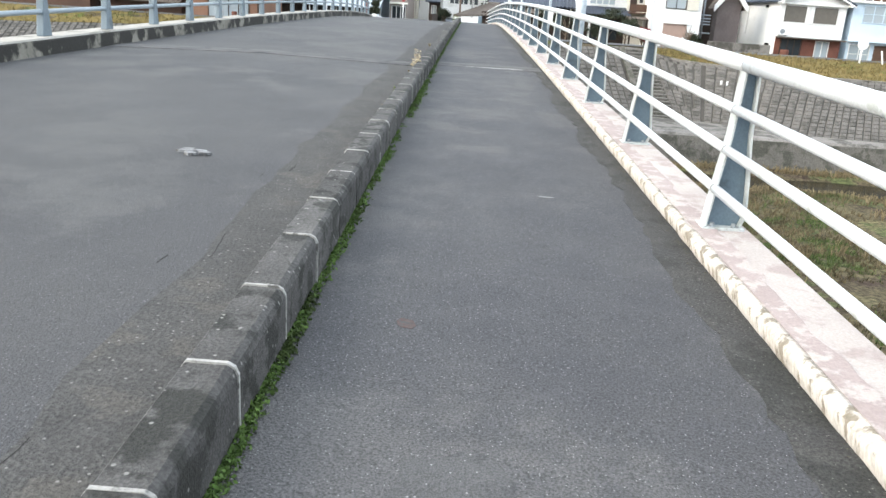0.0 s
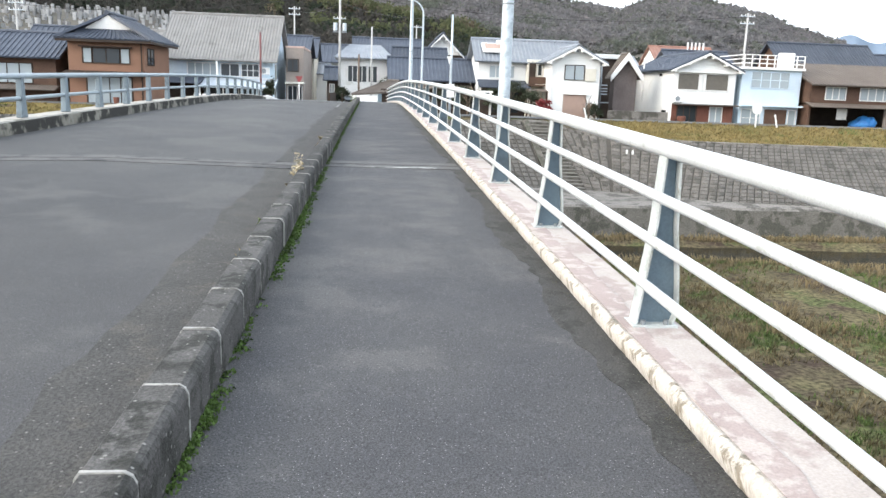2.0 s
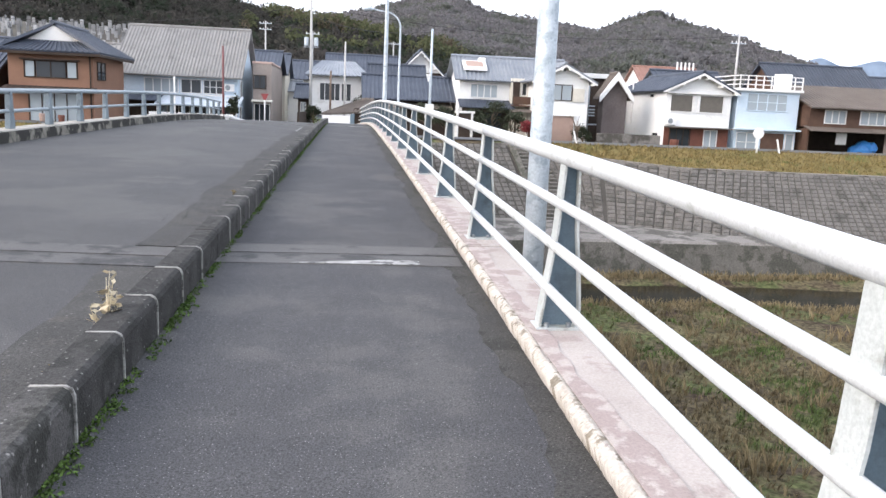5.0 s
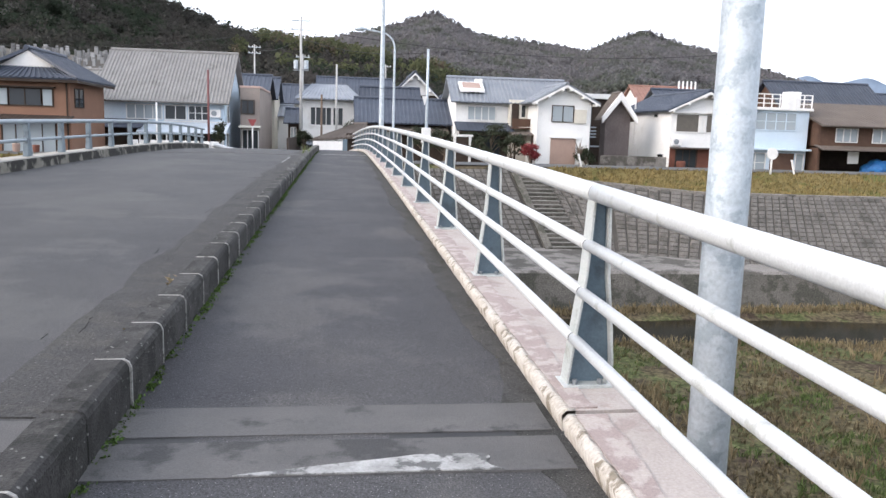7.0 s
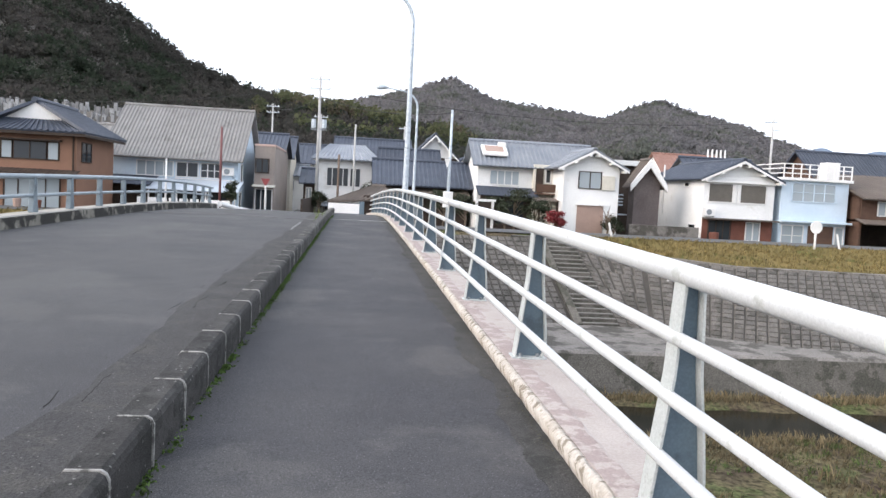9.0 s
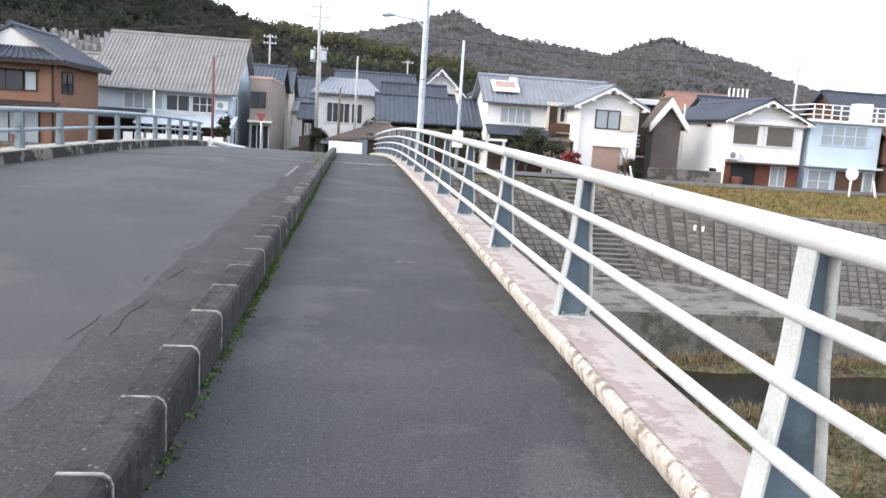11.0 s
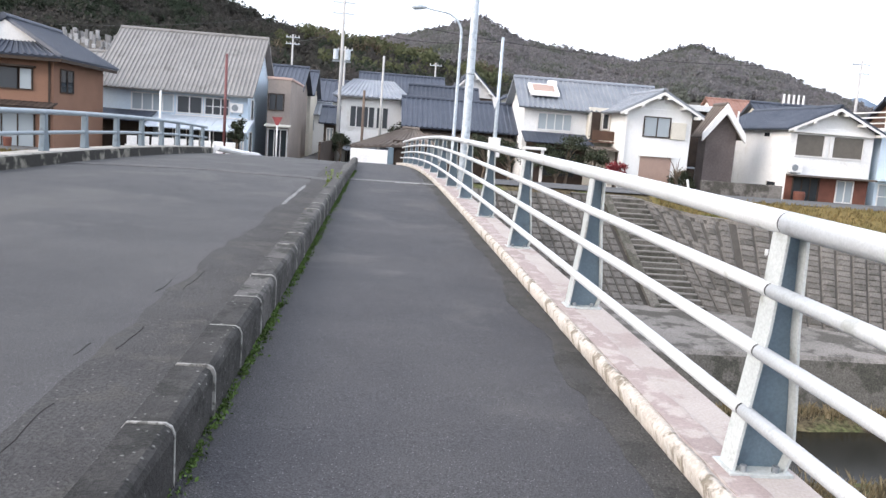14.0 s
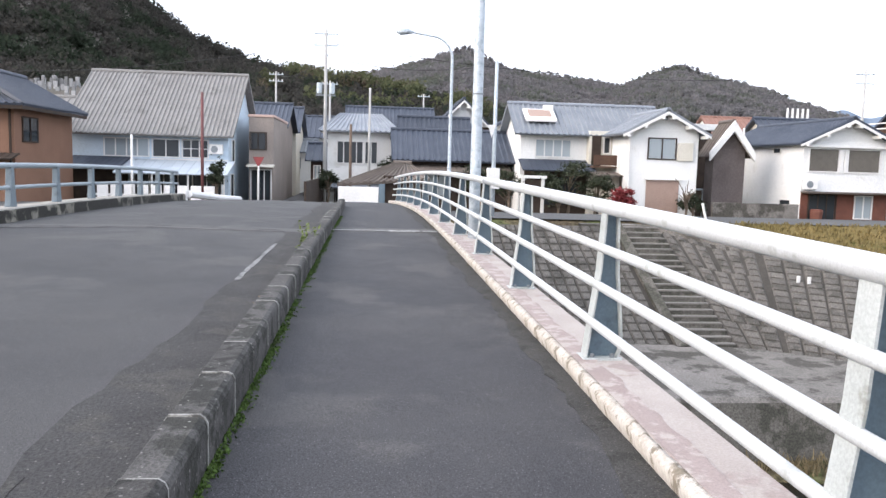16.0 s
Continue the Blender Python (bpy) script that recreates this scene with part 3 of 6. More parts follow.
for i in range(-7, 21):
    y = 3.83 + 2.399 * i
    if y > 53.4:
        break
    for o in first_parts:
        c = o.copy()
        scene.collection.objects.link(c)
        c.parent = railing
        c.name = o.name if o.name != "web" else "post_web"
        c.matrix_basis = pose(1.532 + bend(y), y, curb_z(y) + 0.003)
for o in first_parts:
    bpy.data.objects.remove(o)
bpy.data.objects.remove(first)

# ---- far railing ----
farrail = thing("far_railing", "blue-grey painted steel railing with two pipes", "railing")
for nm, h, r in (("top_rail", 0.80, 0.05), ("rail", 0.42, 0.036)):
    bm = bmesh.new()
    tube(bm, [(LX - 0.2 + bend(y), y, curb_z(y) + h) for y in np.arange(Y0, 51.01, 1.0)], r, 12)
    part(nm, bm, LEFTRAIL, farrail, smooth=True)
bm = prism(bmesh.new(), [(-0.13, 0.0), (-0.10, 0.18), (-0.065, 0.45), (-0.055, 0.71), (0.055, 0.71), (0.065, 0.45), (0.10, 0.18), (0.13, 0.0)], "x", -0.055, 0.055)
bmesh.ops.bevel(bm, geom=list(bm.edges), offset=0.012, segments=1, affect="EDGES")
far_post = bpy.data.meshes.new("post")
bm.to_mesh(far_post)
bm.free()
far_post.materials.append(LEFTPOST)
for i in range(-12, 20):
    y = 11.2 + 2.05 * i
    if y < 51:
        ob = add("post", far_post, farrail)
        ob.matrix_basis = pose(LX - 0.2 + bend(y), y, curb_z(y) + 0.08)


# ---- street lamps on the bridge ----
def street_lamp(x, y, z, height, reach, radius, label):
    root = thing("street_lamp", label, "street lamp", "lamps along the bridge", at=(x, y, z))
    turn = 0.9
    curve = [(-turn + turn * math.cos(a), 0, height - turn + turn * math.sin(a)) for a in (radians(10 * k) for k in range(9))]
    tilt = [(-turn - (reach - turn) * f, 0, height + 0.12 * f) for f in (0.25, 0.6, 1.0)]
    pts = [(0, 0, -0.45), (0, 0, 1.0), (0, 0, 3.0), (0, 0, height - turn - 0.3)] + curve + tilt
    radii = [radius, radius * 0.98, radius * 0.86] + [radius * (0.7 - 0.25 * k / (len(pts) - 4)) for k in range(len(pts) - 3)]
    bm = bmesh.new()
    tube(bm, pts, radii, 18)
    part("pole", bm, GALV, root, smooth=True)
    bm = bmesh.new()
    tube(bm, [(-reach + 0.1, 0, height + 0.12), (-reach - 0.12, 0, height + 0.14), (-reach - 0.45, 0, height + 0.12), (-reach - 0.62, 0, height + 0.11)], [0.05, 0.12, 0.14, 0.04], 12)
    part("lamp_head", bm, GALV, root, "grey oval lamp head", True)
    bm = bmesh.new()
    tube(bm, [(0, 0, 2.0), (0, 0, 2.02)], radius * 1.02, 18)
    part("band", bm, STEELDARK, root)
    part("bracket", boxes((-0.16, 0.1, -0.09, 0.09, -0.42, -0.2), bevel=0.008), GALV, root)
    return root


street_lamp(1.93, 12.82, curb_z(12.86), 6.9, 2.3, 0.078, "galvanised steel street lamp standing outside the bridge curb")
street_lamp(1.765, 34.5, curb_z(34.5), 6.2, 2.0, 0.078, "galvanised steel street lamp at the far bridge joint")
street_lamp(3.58, 56.4, -0.3, 7.4, 1.7, 0.085, "tall grey street lamp with curved arm beyond the bridge")


# ---- ground: one sheet with river bed, banks, levee road and village ----
def foot_y(x):
    """Where the revetment's slope starts, beyond the berm."""
    return lerp(x, (-60, 46.0), (-20, 49.5), (10, 50.6), (13.5, 50.3), (20, 46.0), (27, 44.6), (60, 43.6))


def crest_y(x):
    return lerp(x, (-60, 51.0), (-20, 54.6), (0, 55.6), (11.8, 55.6), (14, 54.4), (20, 50.9), (27, 49.7), (60, 49.0))


def crest_z(x):
    """Near the steps the slope runs right up to the levee road; further on it ends lower, below the grass."""
    return lerp(x, (-30, -1.35), (-12, -0.6), (11.8, -0.5), (14.0, -1.0), (20, -1.35))


BERM_Y, BERM_Z, CROWN_Z, BED_Z = 44.4, -4.5, -0.33, -6.1


def ground_z(x, y):
    f, c = foot_y(x), crest_y(x)
    bed = BED_Z + 0.25 * noise.noise(Vector((x * 0.12, y * 0.12, 0))) + 0.1 * noise.noise(Vector((x * 0.6, y * 0.6, 3)))
    channel = math.exp(-((y - 40.4 - 0.6 * math.sin(x * 0.13)) / 2.0) ** 2)
    bed -= 0.75 * channel
    bed += 3.6 * lerp(y, (-30, 1.6), (-12, 1.0), (-5, 0.0))
    if y < BERM_Y + 0.1:
        return bed
    if y > 250:
        return -1.0
    z = lerp(y, (BERM_Y + 0.2, BERM_Z - 0.25), (f, BERM_Z - 0.9), (c - 0.3, crest_z(x) - 0.9), (c + 0.25, crest_z(x) - 0.03), (56.2, CROWN_Z - 0.12), (56.7, CROWN_Z), (61.0, CROWN_Z), (63.5, -0.7), (66.0, -1.0), (120, -1.0), (170, 6.0))
    if c + 0.3 < y < 56.2:
        z += 0.06 * noise.noise(Vector((x * 0.9, y * 0.9, 5)))
    return z


xs = np.concatenate([np.linspace(-3000, -140, 8), np.linspace(-120, -26, 30), np.linspace(-25, 60, 110), np.linspace(62, 150, 26), np.linspace(200, 3000, 8)])
ys = np.concatenate([np.linspace(-1500, -60, 6), np.linspace(-50, -6, 20), np.linspace(-5, 36, 46), np.linspace(36.5, 64, 90), np.linspace(65, 130, 24), np.linspace(150, 5000, 8)])
verts = [(x, y, ground_z(x, y)) for y in ys for x in xs]
nx = len(xs)
faces = [(j * nx + i, j * nx + i + 1, (j + 1) * nx + i + 1, (j + 1) * nx + i) for j in range(len(ys) - 1) for i in range(nx - 1)]
ground = tagged(add("ground", mesh_of("ground", verts, faces, SOIL, True)), "river bed meadow of brown and green grass below the bridge", "ground", kind="structure")

# grass shoulder of the levee and the levee road, laid as their own sheets
def sheet(name, mat, x0, x1, ylo, yhi, nx_, ny_, height, label, category):
    vs, fs = [], []
    for j in range(ny_ + 1):
        for i in range(nx_ + 1):
            x = x0 + (x1 - x0) * i / nx_
            y = ylo(x) + (yhi(x) - ylo(x)) * j / ny_
            vs.append((x, y, height(x, y)))
    w = nx_ + 1
    fs = [(j * w + i, j * w + i + 1, (j + 1) * w + i + 1, (j + 1) * w + i) for j in range(ny_) for i in range(nx_)]
    return tagged(add(name, mesh_of(name, vs, fs, mat, True)), label, category, kind="structure")


sheet("levee_grass", DRYGRASS, 12.9, 110, lambda x: crest_y(x) + 0.3, lambda x: 56.5, 120, 10, lambda x, y: lerp(y, (crest_y(x) + 0.3, crest_z(x) + 0.03), (56.5, CROWN_Z + 0.0)) + 0.05 * noise.noise(Vector((x, y, 0))), "dry yellow-brown grass shoulder of the levee", "grass")
sheet("levee_grass", DRYGRASS, -110, -6.6, lambda x: crest_y(x) + 0.3, lambda x: 56.5, 100, 10, lambda x, y: lerp(y, (crest_y(x) + 0.3, crest_z(x) + 0.03), (56.5, CROWN_Z + 0.0)) + 0.05 * noise.noise(Vector((x, y, 0))), "dry yellow-brown grass shoulder of the levee", "grass")
sheet("levee_road", STREET, -110, 110, lambda x: 56.5, lambda x: 61.2, 60, 4, lambda x, y: CROWN_Z + 0.03, "grey asphalt road along the levee", "road")
sheet("street", STREET, -5.45, -2.95, lambda x: 61.0, lambda x: 130.0, 4, 40, lambda x, y: lerp(y, (61, CROWN_Z + 0.035), (66, -0.75), (130, -0.6)), "narrow asphalt lane between the houses", "road")

# water, wall and berm
vs = [(x, y, -6.42) for x in (-120, 120) for y in (37.2, 43.9)]
tagged(add("water", mesh_of("water", vs, [(0, 2, 3, 1)], water_mat)), "dark shallow water along the foot of the bank wall", "river", kind="structure")
berm = thing("berm", "stained concrete berm and low river wall", "river wall", kind="structure")
vs, fs = [], []
bx = np.linspace(-110, 110, 111)
for x in bx:
    f = foot_y(x) + 0.15
    wob = 0.05 * wobble(x, 3.0, 0.4)
    vs += [(x, BERM_Y - 0.55 + wob, -7.0), (x, BERM_Y - 0.05 + wob, BERM_Z - 0.12), (x, BERM_Y + 0.1 + wob, BERM_Z), (x, max(f, BERM_Y + 0.3), BERM_Z + 0.12), (x, max(f, BERM_Y + 0.3), -7.0)]
for i in range(len(bx) - 1):
    for j in range(4):
        a = i * 5 + j
        fs.append((a, a + 5, a + 6, a + 1))
add("berm_top", mesh_of("berm_top", vs, [q for k, q in enumerate(fs) if k % 4 > 0], BANKCON), berm)
add("river_wall", mesh_of("river_wall", vs, [q for k, q in enumerate(fs) if k % 4 == 0], WALLDARK), berm, "mossy dark river wall")


# ---- levee revetment: blocks on the slope and a flight of steps ----
revetment = thing("levee_revetment", "sloped levee face of dark weathered concrete blocks", "revetment", kind="structure")


def fan(x):
    """How far the courses lean along the bank from foot to crest: they fan round the bend and follow the askew steps."""
    return lerp(x, (-10, 0.0), (3, -0.3), (8, -0.9), (11.75, -1.0), (13.55, -1.35), (14.9, 0.7), (16.2, 1.3), (18.2, 1.8), (20.5, 2.2), (26, 1.5), (32, 0.9), (60, 0.3))


def slope_point(x, s, out=0.0):
    """A place on the slope: s runs from 0 at the foot to 1 at the crest."""
    top = x + fan(x)
    f, c, z = foot_y(x), crest_y(top), crest_z(top)
    n = Vector((0, -(z - BERM_Z), c - f)).normalized()
    return Vector((x + (top - x) * s, f + (c - f) * s, BERM_Z + (z - BERM_Z) * s)) + out * n


vs, fs = [], []
sx = np.linspace(-110, 110, 551)
for x in sx:
    vs += [slope_point(x, f_ / 8, 0.0) for f_ in range(9)] + [slope_point(x, 1.0, 0.0) + Vector((0, 0.5, 0))]
for i in range(len(sx) - 1):
    for j in range(9):
        a = i * 10 + j
        fs.append((a, a + 10, a + 11, a + 1))
add("bed", mesh_of("bed", vs, fs, BEDDARK), revetment)
ROWS_UP, BW = 17, 0.42
far_v, far_f = [], []


def block(x, r, w):
    lo, hi = (r + 0.025) / ROWS_UP, (r + 0.975) / ROWS_UP
    out = 0.06
    a, b = x + 0.025, x + w - 0.025
    i = 0.04
    p = [slope_point(a, lo), slope_point(b, lo), slope_point(b, hi), slope_point(a, hi)]
    d = 0.1 / ROWS_UP
    q = [slope_point(a + i, lo + d, out), slope_point(b - i, lo + d, out), slope_point(b - i, hi - d, out), slope_point(a + i, hi - d, out)]
    return p + q


BF = [(4, 5, 6, 7), (0, 1, 5, 4), (1, 2, 6, 5), (2, 3, 7, 6), (3, 0, 4, 7)]
near_blocks = []
x = -40.0
while x < 62.0:
    if not (11.4 - BW < x < 14.9) and not (-6.9 < x < 3.4):
        for r in range(ROWS_UP):
            xx = x
            if 13.0 <= x < 22.6 and len(near_blocks) < 300:
                near_blocks.append((xx, r))
            else:
                k = len(far_v)
                far_v += block(xx, r, BW)
                far_f += [tuple(k + q for q in f) for f in BF]
    x += BW
tagged(add("blocks", mesh_of("blocks", far_v, far_f, BLOCKS), revetment), kind="stuff")
# smooth apron and steps, which run slightly askew down the slope
LEFT_TOP, LEFT_LOW, RIGHT_TOP, RIGHT_LOW = 10.75, 11.75, 12.2, 13.55
vs, fs = [], []
for s in (0.0, 1.0):
    for xx, out in ((11.38 - s, 0.0), (11.38 - s, 0.16), (LEFT_LOW + (LEFT_TOP - LEFT_LOW) * s, 0.22), (LEFT_LOW + (LEFT_TOP - LEFT_LOW) * s, 0.0)):
        q = slope_point(12.0, s, out)
        vs.append((xx, q.y, q.z))
fs = [(0, 1, 5, 4), (1, 2, 6, 5), (2, 3, 7, 6), (4, 5, 6, 7), (0, 3, 2, 1)]
add("border", mesh_of("border", vs, fs, WALLDARK), revetment, "smooth concrete border beside the steps")
wv, wf = [], []
for r in range(ROWS_UP):
    cols = 3 + r // 4
    for k_ in range(cols):
        k = len(wv)
        wv += block(13.6 + 1.3 * k_ / cols, r, 1.3 / cols)
        wf += [tuple(k + q for q in f) for f in BF]
tagged(add("fan_blocks", mesh_of("fan_blocks", wv, wf, BLOCKS), revetment), kind="stuff")
vs, fs = [], []
for x in sx[300:]:
    q = slope_point(x, 1.0)
    vs += [q + Vector((0, -0.06, -0.1)), q + Vector((0, -0.06, 0.1)), q + Vector((0, 0.3, 0.12)), q + Vector((0, 0.3, -0.1))]
for i in range(len(sx[300:]) - 1):
    fs += [(4 * i + j, 4 * i + j + 4, 4 * i + j + 5, 4 * i + j + 1) for j in range(3)]
add("crest_beam", mesh_of("crest_beam", vs, fs, BANKCON), revetment, "pale concrete beam along the crest")
for mx in (14.62, 14.86):
    q = slope_point(mx + 1.05, 0.7, 0.15)
    part("painted_mark", boxes((q.x - 0.06, q.x + 0.06, q.y - 0.03, q.y + 0.03, q.z - 0.13, q.z + 0.13), bevel=0.005), TRIMWHITE, revetment, "small white painted mark")
steps = thing("levee_steps", "concrete steps down the levee slope", "steps")
N = 20
for i in range(N):
    f0, f1 = i / N, (i + 1) / N
    a, b = slope_point(12.0, f0, 0.05), slope_point(12.0, f1, 0.05)
    xl, xr = LEFT_LOW + (LEFT_TOP - LEFT_LOW) * f0, RIGHT_LOW + (RIGHT_TOP - RIGHT_LOW) * f0
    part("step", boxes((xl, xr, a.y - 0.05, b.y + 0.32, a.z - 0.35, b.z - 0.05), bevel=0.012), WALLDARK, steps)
    part("tread", boxes((xl, xr, a.y - 0.07, b.y + 0.02, b.z - 0.052, b.z), bevel=0.008), STEPTOP, steps, "tread coloured paler as lit from above")
# abutment under the bridge's far end
part("abutment", boxes((-6.6, 3.3, 50.5, 55.5, -7.0, -0.75), bevel=0.03), CONC, tagged(thing("bridge_abutment", "concrete abutment carrying the end of the bridge", "bridge", kind="structure")))
part("embankment", prism(bmesh.new(), [(52.0, -6.0), (52.0, curb_z(52) - 0.2), (58.0, curb_z(58) - 0.2), (64.5, curb_z(63) - 0.35), (64.5, -2.0)], "x", -6.3, 2.6), CONC, tagged(thing("approach_ramp", "concrete approach ramp beyond the bridge", "ramp", kind="structure")))


# ---- grass and weeds ----
def blades(name, spots, mat, lo, hi, width, label, lean=0.5, seed=1, thick=3):
    """Tufts of flat pointed blades at the given places."""
    r = np.random.RandomState(seed)
    v, f = [], []
    for x, y, z in spots:
        for _ in range(thick):
            a, h = r.uniform(0, 6.283), r.uniform(lo, hi)
            dx, dy = math.cos(a), math.sin(a)
            px, py = x + r.normal(0, width * 2), y + r.normal(0, width * 2)
            b = r.uniform(0, lean) * h
            w = width * r.uniform(0.6, 1.3)
            k = len(v)
            v += [(px - dy * w, py + dx * w, z - 0.03), (px + dy * w, py - dx * w, z - 0.03), (px + dx * b * 0.4 + dy * w * 0.7, py + dy * b * 0.4 - dx * w * 0.7, z + h * 0.6), (px + dx * b, py + dy * b, z + h)]
            f += [(k, k + 1, k + 2), (k, k + 2, k + 3)]
    return tagged(add(name, mesh_of(name, v, f, mat)), label, "grass", kind="stuff")


r = np.random.RandomState(7)
spots = []
while len(spots) < 36000:
    x, y = (r.uniform(2.6, 20) if r.rand() < 0.6 else r.uniform(20, 44)) if r.rand() < 0.9 else r.uniform(-40, -7), r.uniform(-3, 38.6)
    if noise.noise(Vector((x * 0.25, y * 0.25, 1))) + r.uniform(-0.5, 0.5) > 0.0:
        spots.append((x, y, ground_z(x, y)))
blades("meadow_grass", spots, LEAFGRASS, 0.05, 0.2, 0.02, "mixed green and straw-coloured grass on the river bed", 0.9, 2, 4)
spots = [(x, y, ground_z(x, y)) for x, y in zip(r.uniform(3, 50, 1800), 43.5 + 0.15 * r.randn(1800))] + [(x, y, ground_z(x, y)) for x, y in zip(r.uniform(3, 50, 1500), 38.3 + 0.6 * r.randn(1500))] + [(x, BERM_Y - 0.62, r.uniform(-6.6, -6.0)) for x in r.uniform(3, 50, 500)]
blades("reeds", spots, DRYWEED, 0.1, 0.4, 0.02, "dry reeds and weeds along the water", 0.7, 3, 3)
spots = []
for _ in range(70):
    cx, cy = r.uniform(3.5, 24), r.uniform(6, 37)
    for _ in range(r.randint(3, 9)):
        x, y = cx + r.normal(0, 0.35), cy + r.normal(0, 0.25)
        spots.append((x, y, ground_z(x, y)))
blades("dry_stalks", spots, DRYWEED, 0.2, 0.6, 0.012, "tall dry straw stalks standing in the meadow", 0.5, 5, 9)
spots = []
while len(spots) < 9000:
    x = r.uniform(13.2, 60) if r.rand() < 0.8 else r.uniform(-50, -12)
    y = r.uniform(crest_y(x) + 0.2, 56.6)
    spots.append((x, y, lerp(y, (crest_y(x) + 0.3, crest_z(x) + 0.02), (56.5, CROWN_Z))))
blades("levee_grass_blades", spots, DRYBLADE, 0.06, 0.2, 0.03, "short dry grass on the levee shoulder", 0.9, 4, 3)


def leaf_carpet(name, spots, mat, size, label, seed=1, per=5):
    rr = np.random.RandomState(seed)
    v, f = [], []
    for x, y, z, k_ in spots:
        for _ in range(per):
            c = np.array([x, y, z]) + rr.normal(0, 1, 3) * (size * 1.2, size * 1.2, size * 0.4 * k_)
            c[2] = max(c[2], z + 0.002)
            u = rr.normal(0, 1, 3)
            u /= np.linalg.norm(u)
            w = np.cross(u, rr.normal(0, 1, 3))
            w /= np.linalg.norm(w)
            s = size * rr.uniform(0.5, 1.1)
            k = len(v)
            v += [c - u * s, c + w * s * 0.55, c + u * s, c - w * s * 0.55]
            f.append((k, k + 1, k + 2, k + 3))
    return tagged(add(name, mesh_of(name, v, f, mat)), label, "moss", kind="stuff")


spots = []
for y in np.arange(-1.0, 40.0, 0.006):
    d = 0.55 + 0.9 * noise.noise(Vector((y * 0.8, 2.2, 0))) + 0.5 * noise.noise(Vector((y * 3.0, 5.2, 0)))
    d *= 1.0 if (y < 5.5 or 7.0 < y < 11.8) else (0.75 if y > 18 else 0.3)
    if r.rand() < min(max(d, 0.06), 0.95):
        spots.append((-0.372 + kerb_x(y) + abs(r.normal(0, 0.017 if not 7.2 < y < 11.8 else 0.03)), y, curb_z(y) + WALK + 0.004, 1.0))
leaf_carpet("moss", spots, MOSS, 0.012, "green moss and tiny weeds growing along the kerb foot", 1, 9)
spots = []
for y in np.arange(6.0, 40.0, 0.012):
    if r.rand() < max(0.0, (0.4 if y < 20 else 0.15) + 0.9 * noise.noise(Vector((y * 0.7, 9.2, 0)))):
        spots.append((kerb_x(y) - 0.54 - abs(r.normal(0, 0.03)), y, curb_z(y) + ROADZ - 0.005, 1.0))
blades("kerb_grass", [(x_ - 0.01, y_, z_) for x_, y_, z_, _ in spots if 6.0 < y_ < 21.0], DRYWEED, 0.02, 0.1, 0.006, "short dry grass tufts along the road side of the kerb", 0.9, 6, 2)
leaf_carpet("gutter_moss", spots, DRYWEED, 0.014, "dry moss and debris along the road side of the kerb", 2, 5)
spots = []
for y in np.arange(-1.0, 45.0, 0.01):
    if r.rand() < max(0.0, 0.2 + 0.9 * noise.noise(Vector((y * 1.1, 4.4, 0)))):
        spots.append((1.42 - abs(r.normal(0, 0.02)), y, curb_z(y) + WALK, 0.5))
leaf_carpet("curb_dirt", spots, surface("curb_dirt", (0.10, 0.09, 0.06), (0.07, 0.065, 0.045), 0.2, 0.98, 0.0, 40, island=0.3), 0.007, "dark grit and dry moss at the curb foot", 3, 4)


def weed(x, y, height, mat, label, stems=9, seed=1):
    """A clump of stems with small leaves and seed heads."""
    rr = random.Random(seed)
    root = thing("weed", label, "weed", "weeds along the kerb", at=(x, y, curb_z(y) + ROADZ - 0.01))
    st, lf = bmesh.new(), bmesh.new()
    for _ in range(stems):
        a, h = rr.uniform(0, 6.28), height * rr.uniform(0.45, 1.0)
        b = rr.uniform(0.05, 0.45) * h
        pts = [(0.02 * math.cos(a), 0.02 * math.sin(a), 0), (b * 0.35 * math.cos(a), b * 0.35 * math.sin(a), h * 0.5), (b * math.cos(a), b * math.sin(a), h)]
        tube(st, pts, [0.004, 0.003, 0.0015], 4)
        for k in range(12):
            f = rr.uniform(0.25, 1.0)
            c = Vector(pts[2]) * f
            u = Vector((rr.gauss(0, 1), rr.gauss(0, 1), rr.gauss(0, 0.6))).normalized() * rr.uniform(0.02, 0.065)
            w = u.cross(Vector((rr.gauss(0, 1), rr.gauss(0, 1), 1))).normalized() * 0.011
            lf.faces.new([lf.verts.new(q) for q in (c, c + u * 0.5 + w, c + u, c + u * 0.5 - w)])
    part("stems", st, mat, root)
    part("leaves", lf, mat, root)
    return root


for k, (y, h, mat, lab) in enumerate(((10.85, 0.42, PALEWEED, "dry straw-coloured weed with pale seed heads at the kerb"), (10.3, 0.18, DRYWEED, "low dry weed at the kerb"), (8.6, 0.2, GREENWEED, "green weed clump at the kerb"), (8.2, 0.15, GREENWEED, "green weed clump at the kerb"), (14.3, 0.2, DRYWEED, "dry brown weed at the kerb"), (15.3, 0.22, DRYWEED, "dry brown weed at the kerb"), (16.2, 0.16, DRYWEED, "dry brown weed at the kerb"), (29.4, 0.18, DRYWEED, "reddish dry weed at the kerb"), (33.3, 0.42, GREENWEED, "tall yellow-green weed at the kerb"), (32.8, 0.25, GREENWEED, "yellow-green weed at the kerb"), (30.2, 0.15, DRYWEED, "dry weed at the kerb"))):
    weed(kerb_x(y) - 0.55, y, h, mat, lab, 12, k)

